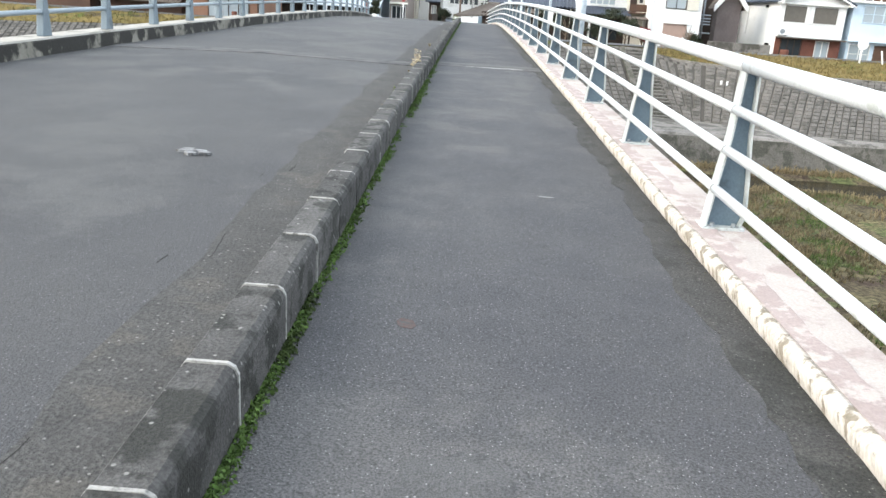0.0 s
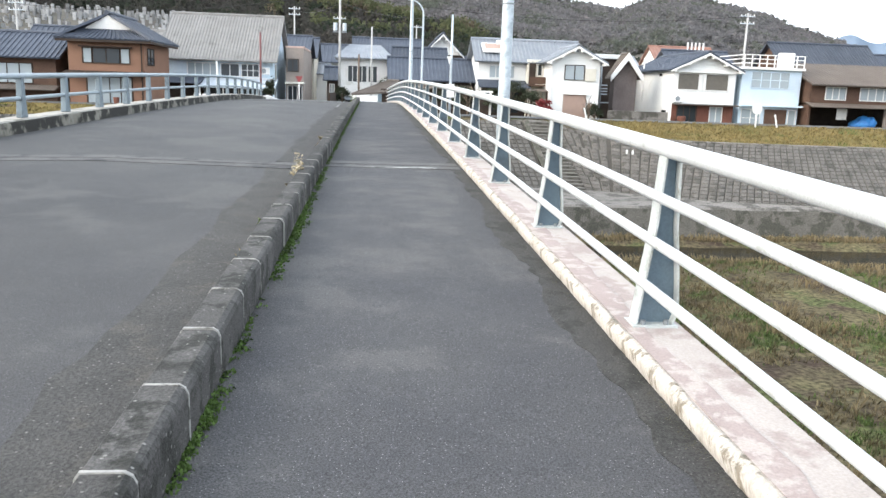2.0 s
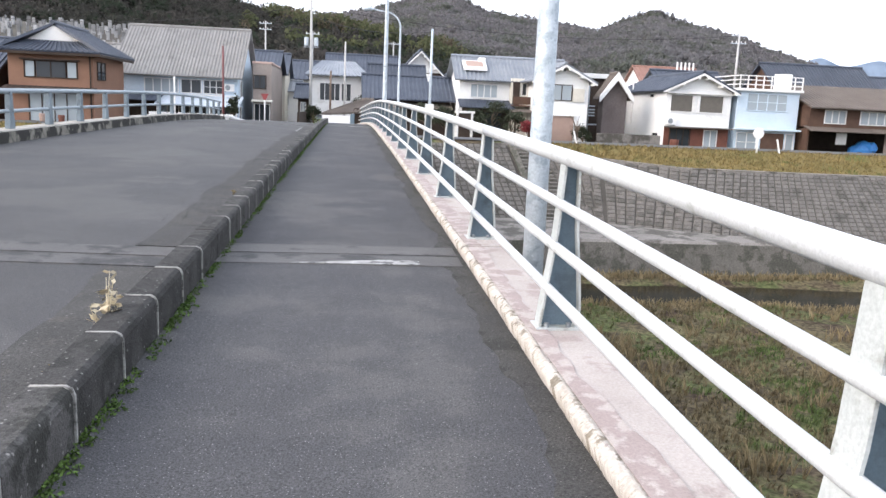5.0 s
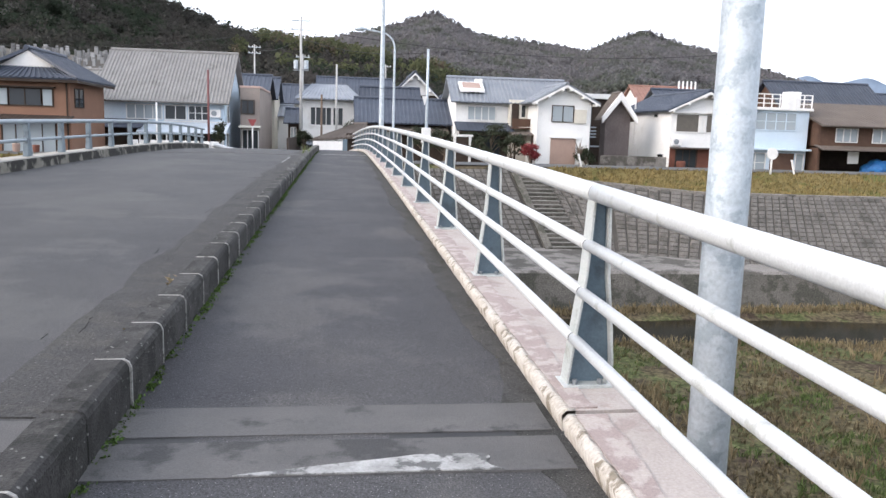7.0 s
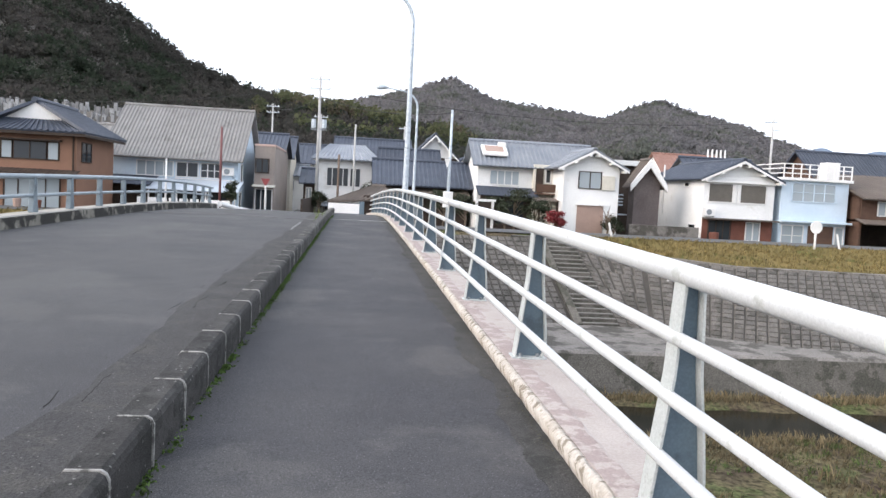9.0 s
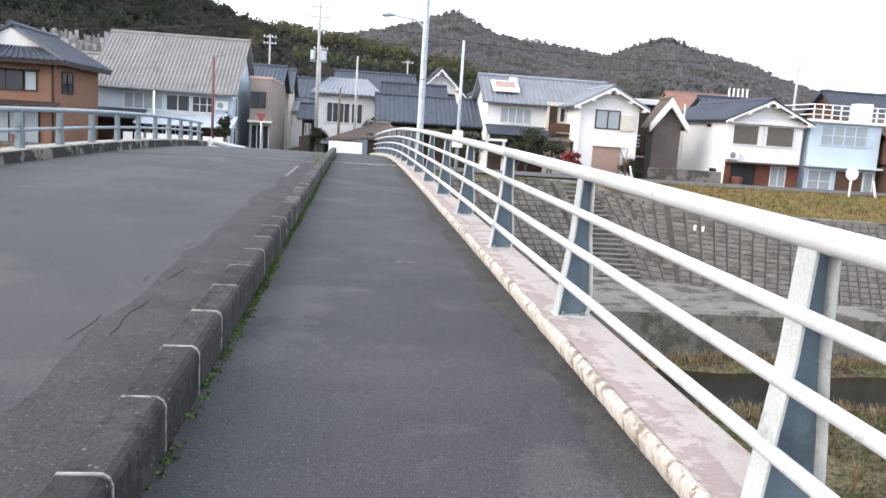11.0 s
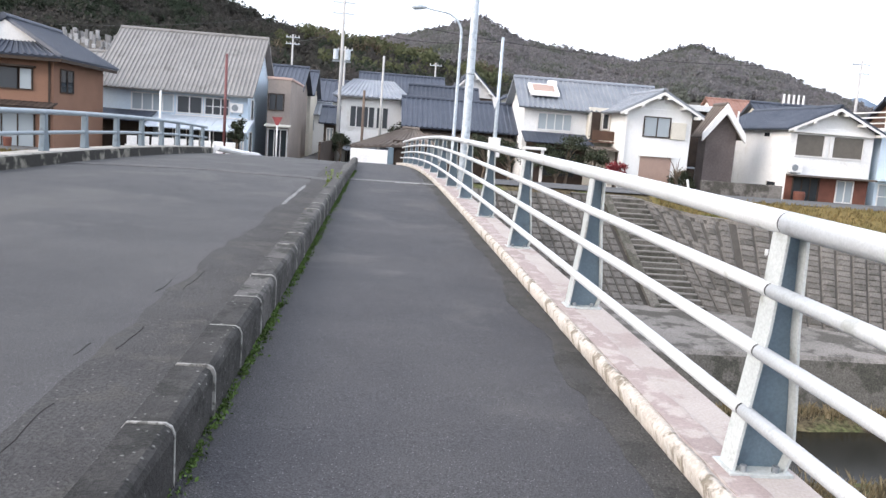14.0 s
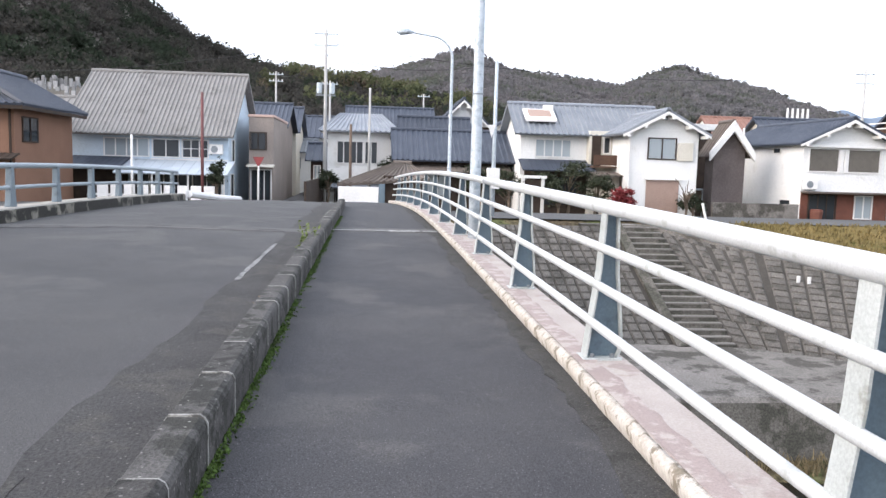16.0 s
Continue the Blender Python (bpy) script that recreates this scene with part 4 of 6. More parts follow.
# marks on the asphalt
def patch(name, x, y, rx, ry, h, mat, label, seed=1, on=None):
    rr = random.Random(seed)
    ring = []
    for k in range(18):
        a = 2 * math.pi * k / 18
        q = rr.uniform(0.75, 1.1)
        ring.append((x + rx * q * math.cos(a), y + ry * q * math.sin(a)))
    vs = [(px, py, curb_z(py) + h) for px, py in ring] + [(px, py, curb_z(py) + h - 0.02) for px, py in ring]
    me = mesh_of(name, vs, [tuple(range(18))] + [(i, i + 18, (i + 1) % 18 + 18, (i + 1) % 18) for i in range(18)], mat)
    return add(name, me, on, label)


PALEPATCH = surface("pale_asphalt_patch", (0.088, 0.087, 0.087), (0.075, 0.074, 0.074), 0.3, 0.95, 0.8, 150, speck=(0.24, 0.24, 0.24), speck_size=30, speck_share=0.08, stain=(0.062, 0.061, 0.063), stain_size=0.12, stain_share=0.4, grain_mix=0.35)
patch("round_patch", 0.24, 1.42, 0.19, 0.2, WALK + 0.006, PALEPATCH, "round pale worn patch", 3, footway)
patch("rust_spot", 0.03, 2.45, 0.04, 0.05, WALK + 0.006, RUSTMARK, "small rust-coloured spot", 4, footway)
for k, (dx_, dy_) in enumerate(((0, 0), (0.06, 0.03), (-0.07, 0.02), (0.02, -0.06), (-0.03, 0.07), (0.11, -0.02))):
    patch("scuff_mark", -1.75 + dx_, 5.2 + dy_, 0.05, 0.03, ROADZ + 0.027, WHITEPAINT, "white paint blot", 5 + k, road)
patch("scuff_mark", 0.74, 4.55, 0.06, 0.012, WALK + 0.006, WHITEPAINT, "thin pale scuff", 6, footway)
patch("scuff_mark", 0.75, 22.6, 0.09, 0.014, WALK + 0.006, WHITEPAINT, "thin pale scuff", 7, footway)
strip("edge_line", [(-1.0, ROADZ + 0.006), (-0.95, ROADZ + 0.005), (-0.95, ROADZ - 0.02), (-1.0, ROADZ - 0.02)], WHITEPAINT, 31.2, 34.4, 0.2, road, label="short worn white road line", shift=lambda y, j: (0.02 * wobble(y, j, 7.0), 0.0))


# ---- hills and woods ----
RIDGE_A = ((-420, 120), (-200, 118), (-133, 88), (-98, 70), (-68, 47), (-45, 37), (-26, 34), (-7, 31), (20, 27), (60, 20), (120, 6), (200, 0))
RIDGE_B = ((-200, 60), (-60, 70), (-10, 72), (20, 78), (53, 88), (82, 95), (100, 87), (116, 82), (146, 78), (186, 73), (216, 71), (240, 82), (258, 87), (271, 89), (284, 84), (307, 79), (343, 73), (370, 63), (400, 56), (420, 52), (436, 46), (450, 34), (470, 16), (500, 6), (540, 0), (640, 0))


def hill_z(x, y):
    a = lerp(x, *RIDGE_A) * max(0.0, 1 - abs(y - 330) / (200 if y < 330 else 400)) ** 0.9
    b = 1.03 * lerp(x * 700 / max(y, 280), *RIDGE_B) * max(0.0, 1 - abs(y - 700) / (420 if y < 700 else 600)) ** 0.9
    c = 14.5 * math.exp(-((y - 150) / 26) ** 2) * lerp(x, (-120, 1), (-32, 1), (-22, 0))
    rough_ = 3.0 * noise.noise(Vector((x * 0.02, y * 0.02, 0))) + 1.2 * noise.noise(Vector((x * 0.07, y * 0.07, 4)))
    z = max(a, b, c)
    return z + (rough_ if z > 14 else 0.0) - 1.5


hx, hy = np.linspace(-420, 640, 130), np.concatenate([np.linspace(112, 330, 40), np.linspace(345, 900, 50)])
vs = [(x, y, hill_z(x, y)) for y in hy for x in hx]
w = len(hx)
fs = [(j * w + i, j * w + i + 1, (j + 1) * w + i + 1, (j + 1) * w + i) for j in range(len(hy) - 1) for i in range(w - 1)]
tagged(add("hills", mesh_of("hills", vs, fs, HILLSOIL, True)), "wooded hills behind the village", "hill", kind="structure")
ico = bmesh.new()
bmesh.ops.create_icosphere(ico, subdivisions=1, radius=1.0)
ICO_V = np.array([v.co[:] for v in ico.verts])
ICO_F = [tuple(v.index for v in f.verts) for f in ico.faces]
bmesh.ops.subdivide_edges(ico, edges=list(ico.edges), cuts=1, use_grid_fill=True)
ICO2_V = np.array([v.co.normalized()[:] for v in ico.verts])
ICO2_F = [tuple(v.index for v in f.verts) for f in ico.faces]
ico.free()


def clumps(places, seed=3, jitter=0.35, vv=None, ff=None):
    """Rough leafy clumps: (x, y, z, radius, squash) each."""
    vv = ICO_V if vv is None else vv
    ff = ICO_F if ff is None else ff
    rr = np.random.RandomState(seed)
    v, f = [], []
    for x, y, z, s, q in places:
        k = len(v)
        p = vv * (1 + rr.uniform(-jitter, jitter, (len(vv), 1))) * (s, s, s * q) + (x, y, z)
        v += p.tolist()
        f += [tuple(k + i for i in t) for t in ff]
    return v, f


rr = np.random.RandomState(11)


def sprays(name, trees, per, lo, hi, mat, label):
    """Woods as loose sprays of twig and leaf clusters: each tree (x, y, z, radius, height) carries its own."""
    t = np.repeat(np.array(trees), per, axis=0)
    n_ = len(t)
    u = rr.normal(0, 1, (n_, 3))
    u /= np.linalg.norm(u, axis=1)[:, None]
    u *= rr.uniform(0.45, 1.0, (n_, 1)) * np.stack([t[:, 3], t[:, 3], t[:, 4] * 0.5], 1)
    c = t[:, :3] + u + np.stack([0 * t[:, 4], 0 * t[:, 4], t[:, 4] * 0.55], 1)
    e = rr.normal(0, 1, (n_, 3))
    e /= np.linalg.norm(e, axis=1)[:, None]
    f_ = np.cross(e, rr.normal(0, 1, (n_, 3)))
    f_ /= np.linalg.norm(f_, axis=1)[:, None]
    s_ = rr.uniform(lo, hi, (n_, 1))
    v = np.stack([c - e * s_, c + f_ * s_ * rr.uniform(0.4, 0.9, (n_, 1)), c + e * s_, c - f_ * s_ * rr.uniform(0.4, 0.9, (n_, 1))], 1).reshape(-1, 3)
    faces_ = np.arange(4 * n_).reshape(-1, 4)
    me = mesh_of(name, v.tolist(), faces_.tolist(), mat)
    return tagged(add(name, me), label, "trees", kind="stuff")


wood = []
while len(wood) < 9000:
    x, y = rr.uniform(-230, 110), rr.uniform(150, 345)
    z = hill_z(x, y)
    if z < 4 or (x > -80 and y < 166):
        continue
    wood.append((x, y, z, rr.uniform(1.4, 3.0), rr.uniform(2.5, 6.0)))
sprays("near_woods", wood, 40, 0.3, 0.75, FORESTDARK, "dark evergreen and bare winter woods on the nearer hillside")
wood = []
while len(wood) < 650:
    x, y = rr.uniform(-30, 34), rr.uniform(225, 330)
    if noise.noise(Vector((x * 0.06, y * 0.03, 7))) + rr.uniform(-0.15, 0.15) > 0.12:
        wood.append((x, y, hill_z(x, y) + 1.0, rr.uniform(1.6, 3.0), rr.uniform(3.5, 7.0)))
sprays("bamboo_grove", wood, 40, 0.35, 0.8, GROVE, "yellow-green bamboo and shrubs among the bare woods")
wood = []
while len(wood) < 10000:
    x, y = rr.uniform(-180, 560), rr.uniform(380, 715)
    z = hill_z(x, y)
    if z < 10:
        continue
    wood.append((x, y, z, rr.uniform(2.0, 4.0), rr.uniform(3.0, 6.5)))
for k in range(1200):
    x = rr.uniform(-150, 520)
    wood.append((x, 700 + rr.uniform(-6, 6), hill_z(x, 700), rr.uniform(1.0, 2.6), rr.uniform(3.0, 8.0)))
sprays("far_woods", wood, 26, 0.5, 1.3, HAZEFOREST, "brown and green winter woods on the far ridge, paled by painted haze")
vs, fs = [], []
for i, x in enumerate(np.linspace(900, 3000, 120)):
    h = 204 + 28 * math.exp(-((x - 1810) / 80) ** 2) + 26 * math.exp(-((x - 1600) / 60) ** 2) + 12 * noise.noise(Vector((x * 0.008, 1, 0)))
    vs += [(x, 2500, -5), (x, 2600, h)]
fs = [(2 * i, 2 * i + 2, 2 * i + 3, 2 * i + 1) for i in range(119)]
tagged(add("backdrop", mesh_of("backdrop", vs, fs, HAZEBLUE)), "distant mountains coloured pale blue with haze", "mountains", kind="structure")
gv, gf = [], []
for _ in range(900):
    x, y = rr.uniform(-78, -26), rr.uniform(124, 148)
    z = hill_z(x, y)
    a, b, h = rr.uniform(0.1, 0.28), rr.uniform(0.1, 0.28), rr.uniform(0.3, 1.15)
    k = len(gv)
    gv += [(x + i * a, y + j * b, z + m) for m in (-0.3, h) for i, j in ((-1, -1), (1, -1), (1, 1), (-1, 1))]
    gf += [tuple(k + q for q in t) for t in ((4, 5, 6, 7), (0, 1, 5, 4), (1, 2, 6, 5), (2, 3, 7, 6), (3, 0, 4, 7))]
tagged(add("gravestones", mesh_of("gravestones", gv, gf, STONE)), "pale gravestones crowded on a terraced slope", "gravestones", kind="stuff")


# ---- houses ----
def roof_face(parent, a, b, c, d, mat, rib=0.33, thick=0.10, rib_r=0.075, name="roof"):
    """A sloping roof plane with eave a-b and top d-c; its upper skin is drawn in round tile ribs running down it."""
    a, b, c, d = (Vector(p) for p in (a, b, c, d))
    n = (b - a).cross(d - a).normalized()
    if n.z < 0:
        n = -n
    count = max(2, int((b - a).length / rib))
    low, high = b - a, c - d
    share = rib_r / max(low.length, 0.1)
    cut = []
    for i in range(count + 1):
        t = i / count
        cut += [(t - share, 0.0), (t - share * 0.55, 0.85), (t + share * 0.55, 0.85), (t + share, 0.0)]
    cut = [(min(max(t, 0.0), 1.0), h_) for t, h_ in cut]
    up, vs, fs = n * thick * 0.5, [], []
    for t, h_ in cut:
        e = n * rib_r * h_
        vs += [a + low * t - up, a + low * t + up + e, d + high * t + up + e, d + high * t - up]
    for i in range(len(cut) - 1):
        k = 4 * i
        fs += [(k + 1, k + 5, k + 6, k + 2), (k, k + 4, k + 5, k + 1), (k + 3, k + 2, k + 6, k + 7), (k, k + 3, k + 7, k + 4)]
    k = 4 * (len(cut) - 1)
    fs += [(0, 1, 2, 3), (k, k + 3, k + 2, k + 1)]
    return add(name, mesh_of(name, vs, fs, mat), parent)


def ridge(parent, p, q, mat, r_=0.14, name="ridge_tiles"):
    bm = bmesh.new()
    tube(bm, [p, q], r_, 8)
    bm2 = part(name, bm, mat, parent)
    return bm2


def window(parent, lo, hi, at, face="front", panes=2, frame_mat=None, glass=None, depth=0.06, rail=False):
    """A window from lo=(u, z) to hi on a wall; face front looks to -y, east to +x, west to -x."""
    frame_mat, glass = frame_mat or TRIMWHITE, glass or GLASSDARK
    (u0, z0), (u1, z1) = lo, hi

    def bx(bm, a, b, za, zb, near, far):
        if face == "front":
            box(bm, a, b, at - near, at + far, za, zb)
        elif face == "east":
            box(bm, at - far, at + near, a, b, za, zb)
        else:
            box(bm, at - near, at + far, a, b, za, zb)
    t = 0.06
    us, zs = [u0 - t, u0], [z0 - t, z0] + ([(z0 + z1) / 2 - 0.02, (z0 + z1) / 2 + 0.02] if rail else []) + [z1, z1 + t]
    for i in range(1, panes):
        u = u0 + (u1 - u0) * i / panes
        us += [u - 0.03, u + 0.03]
    us += [u1, u1 + t]

    def spot(u, z, out):
        return {"front": (u, at - out, z), "east": (at + out, u, z), "west": (at - out, u, z)}[face]
    bm = bmesh.new()
    grid = {(i, j, k): bm.verts.new(spot(u, z, out)) for i, u in enumerate(us) for j, z in enumerate(zs) for k, out in enumerate((depth, -0.02))}
    solid = {(i, j) for i in range(len(us) - 1) for j in range(len(zs) - 1) if i % 2 == 0 or j % 2 == 0}
    for i, j in solid:
        bm.faces.new([grid[q] for q in ((i, j, 0), (i + 1, j, 0), (i + 1, j + 1, 0), (i, j + 1, 0))])
        for (di, dj), (p, q) in (((-1, 0), ((0, 0), (0, 1))), ((1, 0), ((1, 0), (1, 1))), ((0, -1), ((0, 0), (1, 0))), ((0, 1), ((0, 1), (1, 1)))):
            if (i + di, j + dj) not in solid:
                bm.faces.new([grid[w_] for w_ in ((i + p[0], j + p[1], 0), (i + q[0], j + q[1], 0), (i + q[0], j + q[1], 1), (i + p[0], j + p[1], 1))])
    bmesh.ops.recalc_face_normals(bm, faces=bm.faces)
    win = part("window", bm, frame_mat, parent)
    for i in range(panes):
        a, b = u0 + (u1 - u0) * i / panes, u0 + (u1 - u0) * (i + 1) / panes
        bm = bmesh.new()
        bx(bm, a + 0.03, b - 0.03, z0 + 0.005, z1 - 0.005, 0.02 + 0.006 * (i % 2), -0.005)
        g = part("pane", bm, glass, win)
    return win


def wall(parent, x0, x1, y0, y1, z0, z1, mat, name="wall"):
    return part(name, boxes((x0, x1, y0, y1, z0, z1), bevel=0.015), mat, parent)


def gable_x(parent, x0, x1, y0, y1, z, top, mat, over=0.5, eave=0.6, tile=None, peak_mat=None, rib=0.33):
    """Walls' gable ends and a roof with its ridge along x."""
    ym, k = (y0 + y1) / 2, (top - z) / ((y1 - y0) / 2)
    part("gable", prism(bmesh.new(), [(y0 + 0.02, z - 0.02), (y1 - 0.02, z - 0.02), (ym, top - 0.06)], "x", x0 + 0.02, x1 - 0.02), peak_mat or mat, parent)
    lo = z - k * eave
    roof_face(parent, (x0 - over, y0 - eave, lo), (x1 + over, y0 - eave, lo), (x1 + over, ym, top), (x0 - over, ym, top), tile, rib)
    roof_face(parent, (x0 - over, y1 + eave, lo), (x1 + over, y1 + eave, lo), (x1 + over, ym, top), (x0 - over, ym, top), tile, rib)
    ridge(parent, (x0 - over, ym, top + 0.08), (x1 + over, ym, top + 0.08), tile)


def gable_y(parent, x0, x1, y0, y1, z, top, mat, over=0.5, eave=0.6, tile=None, peak_mat=None, trim=None, rib=0.33):
    """The same with the ridge along y, so that the gable faces the bridge."""
    xm, k = (x0 + x1) / 2, (top - z) / ((x1 - x0) / 2)
    part("gable", prism(bmesh.new(), [(x0 + 0.02, z - 0.02), (x1 - 0.02, z - 0.02), (xm, top - 0.06)], "y", y0 + 0.02, y1 - 0.02), peak_mat or mat, parent)
    lo = z - k * eave
    roof_face(parent, (x0 - eave, y0 - over, lo), (x0 - eave, y1 + over, lo), (xm, y1 + over, top), (xm, y0 - over, top), tile, rib)
    roof_face(parent, (x1 + eave, y0 - over, lo), (x1 + eave, y1 + over, lo), (xm, y1 + over, top), (xm, y0 - over, top), tile, rib)
    ridge(parent, (xm, y0 - over, top + 0.08), (xm, y1 + over, top + 0.08), tile)
    if trim:
        for sx, ex in ((-1, x0 - eave), (1, x1 + eave)):
            bm = prism(bmesh.new(), [(ex, lo - 0.14), (ex, lo - 0.02), (xm, top - 0.02), (xm, top - 0.20)], "y", y0 - over - 0.03, y0 - over + 0.03)
            part("bargeboard", bm, trim, parent)
            for q in (0.12, 0.5, 0.88):
                px, pz = ex + (xm - ex) * q, lo + (top - lo) * q - 0.2
                part("purlin_end", boxes((px - 0.09, px + 0.09, y0 - over - 0.08, y0 + 0.1, pz - 0.1, pz + 0.08), bevel=0.01), trim, parent)


def lean_roof(parent, x0, x1, y_out, y_in, z_out, z_in, mat, rib=0.3, name="awning"):
    return roof_face(parent, (x0, y_out, z_out), (x1, y_out, z_out), (x1, y_in, z_in), (x0, y_in, z_in), mat, rib, 0.06, 0.03, name)


def air_unit(x, y, z, parent=None):
    root = thing("air_conditioner", "white outdoor air-conditioning unit on a wall bracket", "air conditioner", at=(x, y, z))
    part("case", boxes((-0.38, 0.38, -0.28, 0.0, 0, 0.56), bevel=0.02), TRIMWHITE, root)
    bm = bmesh.new()
    tube(bm, [(-0.08, -0.29, 0.28), (-0.08, -0.275, 0.28)], 0.2, 16)
    part("fan_grille", bm, STEELDARK, root)
    part("bracket", boxes((-0.3, -0.26, -0.28, 0.0, -0.05, 0.0), (0.26, 0.3, -0.28, 0.0, -0.05, 0.0)), STEELDARK, root)
    return root


G = -1.0
# large house with a grey tiled roof
h = thing("house", "pale grey-blue house with a large weathered grey tiled roof", "house", "houses beyond the river")
wall(h, -16.5, -7.8, 70.0, 79.8, G - 0.5, 3.6, PALEBLUE)
gable_x(h, -16.5, -7.8, 70.0, 79.8, 3.62, 7.05, PALEBLUE, 0.4, 0.75, TILEGREY, PALEBLUE, 0.25)
window(h, (-14.65, 1.95), (-12.25, 2.9), 70.0, panes=4, glass=GLASSPALE)
window(h, (-12.0, 1.95), (-10.55, 2.9), 70.0, panes=2, glass=GLASSDARK)
window(h, (-10.35, 1.95), (-8.95, 2.9), 70.0, panes=3, glass=GLASSDARK, rail=True)
part("band", boxes((-12.1, -7.8, 69.94, 70.01, 1.72, 1.84), bevel=0.01), TRIMWHITE, h)
lean_roof(h, -17.2, -13.2, 67.6, 70.0, 1.25, 1.85, TILEBLUE)
lean_roof(h, -13.4, -7.4, 67.3, 70.0, 1.0, 1.75, AWNING, 0.5)
wall(h, -16.2, -13.4, 69.0, 70.0, G, 1.3, DARKWOOD, "lower_front")
window(h, (-13.0, -0.4), (-8.2, 1.0), 69.96, panes=6, glass=GLASSDARK)
for px in (-13.2, -11.4, -9.5, -7.6):
    part("awning_post", boxes((px - 0.04, px + 0.04, 67.4, 67.48, G - 0.3, 1.05)), TRIMWHITE, h)
window(h, (71.0, 1.6), (71.9, 3.0), -7.8, "east", 1, glass=GLASSDARK)
window(h, (70.6, -0.6), (71.6, 1.0), -7.8, "east", 1, glass=GLASSDARK)
air_unit(-8.45, 69.97, 2.15)
# white boards fence in front of it
fence = thing("board_fence", "row of white boards along the levee road", "fence")
for i in range(9):
    part("board", boxes((-12.6 + i * 0.62, -12.1 + i * 0.62, 62.4, 62.46, -0.6, 0.55), bevel=0.01), TRIMWHITE, fence)
part("crossbar", boxes((-12.7, -7.0, 62.46, 62.5, 0.0, 0.1)), TRIMWHITE, fence)

# orange house with hipped dark-blue roof and white gable
h = thing("house", "orange rendered house with a dark blue tiled roof and white gable", "house", "houses beyond the river")
wall(h, -20.6, -15.5, 60.6, 67.5, -0.9, 4.05, ORANGE)
window(h, (-18.95, 2.45), (-17.15, 3.4), 60.6, panes=2, frame_mat=DARKWOOD, glass=GLASSDARK)
for q in ((-19.6, -19.02), (-17.08, -16.5)):
    window(h, (q[0], 2.45), (q[1], 3.4), 60.6, panes=1, frame_mat=DARKWOOD, glass=GLASSPALE)
part("hood", boxes((-19.8, -16.3, 60.25, 60.6, 3.47, 3.55)), DARKWOOD, h)
window(h, (-19.4, -0.3), (-16.4, 1.45), 60.6, panes=4, frame_mat=DARKWOOD, glass=GLASSPALE)
lean_roof(h, -20.8, -15.3, 59.7, 60.6, 1.6, 1.85, DARKWOOD, name="porch_roof")
part("drainpipe", boxes((-15.72, -15.64, 60.52, 60.6, -0.8, 4.0)), DARKWOOD, h)
window(h, (61.4, 2.45), (63.0, 3.5), -15.5, "east", 2, frame_mat=DARKWOOD, glass=GLASSDARK)
e = 0.65
roof_face(h, (-20.6 - e, 60.6 - e, 4.0), (-15.5 + e, 60.6 - e, 4.0), (-16.6, 61.5, 4.75), (-19.6, 61.5, 4.75), TILEBLUE)
roof_face(h, (-15.5 + e, 60.6 - e, 4.0), (-15.5 + e, 68.0, 4.0), (-18.05, 68.0, 5.75), (-18.05, 61.3, 5.75), TILEBLUE)
roof_face(h, (-20.6 - e, 60.6 - e, 4.0), (-20.6 - e, 68.0, 4.0), (-18.05, 68.0, 5.75), (-18.05, 61.3, 5.75), TILEBLUE)
part("white_gable", prism(bmesh.new(), [(-19.75, 4.72), (-16.35, 4.72), (-18.05, 5.68)], "y", 61.3, 61.5), TRIMWHITE, h, "white plastered gable")
ridge(h, (-18.05, 61.1, 5.85), (-18.05, 68.0, 5.85), TILEBLUE, 0.16)
part("eave_board", boxes((-21.2, -14.9, 59.98, 60.04, 3.8, 3.95), (-14.93, -14.87, 60.0, 67.9, 3.8, 3.95)), DARKWOOD, h)

# brown house beside it
h = thing("house", "brown timber house with a dark blue roof", "house", "houses beyond the river")
wall(h, -27.5, -21.6, 61.0, 67.0, -0.9, 2.9, BROWNWALL)
gable_x(h, -27.5, -21.6, 61.0, 67.0, 2.9, 4.4, BROWNWALL, 0.5, 0.6, TILEBLUE, BROWNWALL)
window(h, (-26.5, 0.9), (-23.2, 2.2), 61.0, panes=4, frame_mat=DARKWOOD, glass=GLASSPALE)
lean_roof(h, -27.8, -21.4, 60.0, 61.0, 0.45, 0.75, TILEBROWN)
h = thing("house", "low brown house with dark tiled roof", "house", "houses beyond the river")
wall(h, -38.0, -29.0, 62.0, 69.0, -0.9, 2.6, BROWNWALL)
gable_x(h, -38.0, -29.0, 62.0, 69.0, 2.6, 4.6, BROWNWALL, 0.5, 0.6, TILEBLUE, TRIMWHITE)
window(h, (-36, 0.6), (-31, 1.9), 62.0, panes=4, frame_mat=DARKWOOD, glass=GLASSPALE)

# beige shop annex
h = thing("shop", "small beige flat-roofed shop with a glazed front", "shop", "houses beyond the river")
wall(h, -6.95, -5.5, 72.0, 80.0, G - 0.4, 4.45, BEIGE)
part("coping", boxes((-7.0, -5.44, 71.95, 80.0, 4.45, 4.6), bevel=0.02), surface("pink_coping", (0.5, 0.36, 0.31), (0.45, 0.33, 0.29), 1.0), h)
window(h, (-6.85, 2.55), (-5.95, 3.5), 72.0, panes=2, frame_mat=DARKWOOD)
window(h, (-6.8, -0.6), (-5.65, 1.3), 72.0, panes=3, frame_mat=TRIMWHITE)
lean_roof(h, -7.0, -5.4, 71.2, 72.0, 1.5, 1.62, CREAMWALL, 0.6)
h = thing("house", "house behind the shop with a blue-grey tiled roof", "house", "houses beyond the river")
wall(h, -9.8, -6.2, 84.0, 91.0, G - 0.4, 4.6, BEIGE)
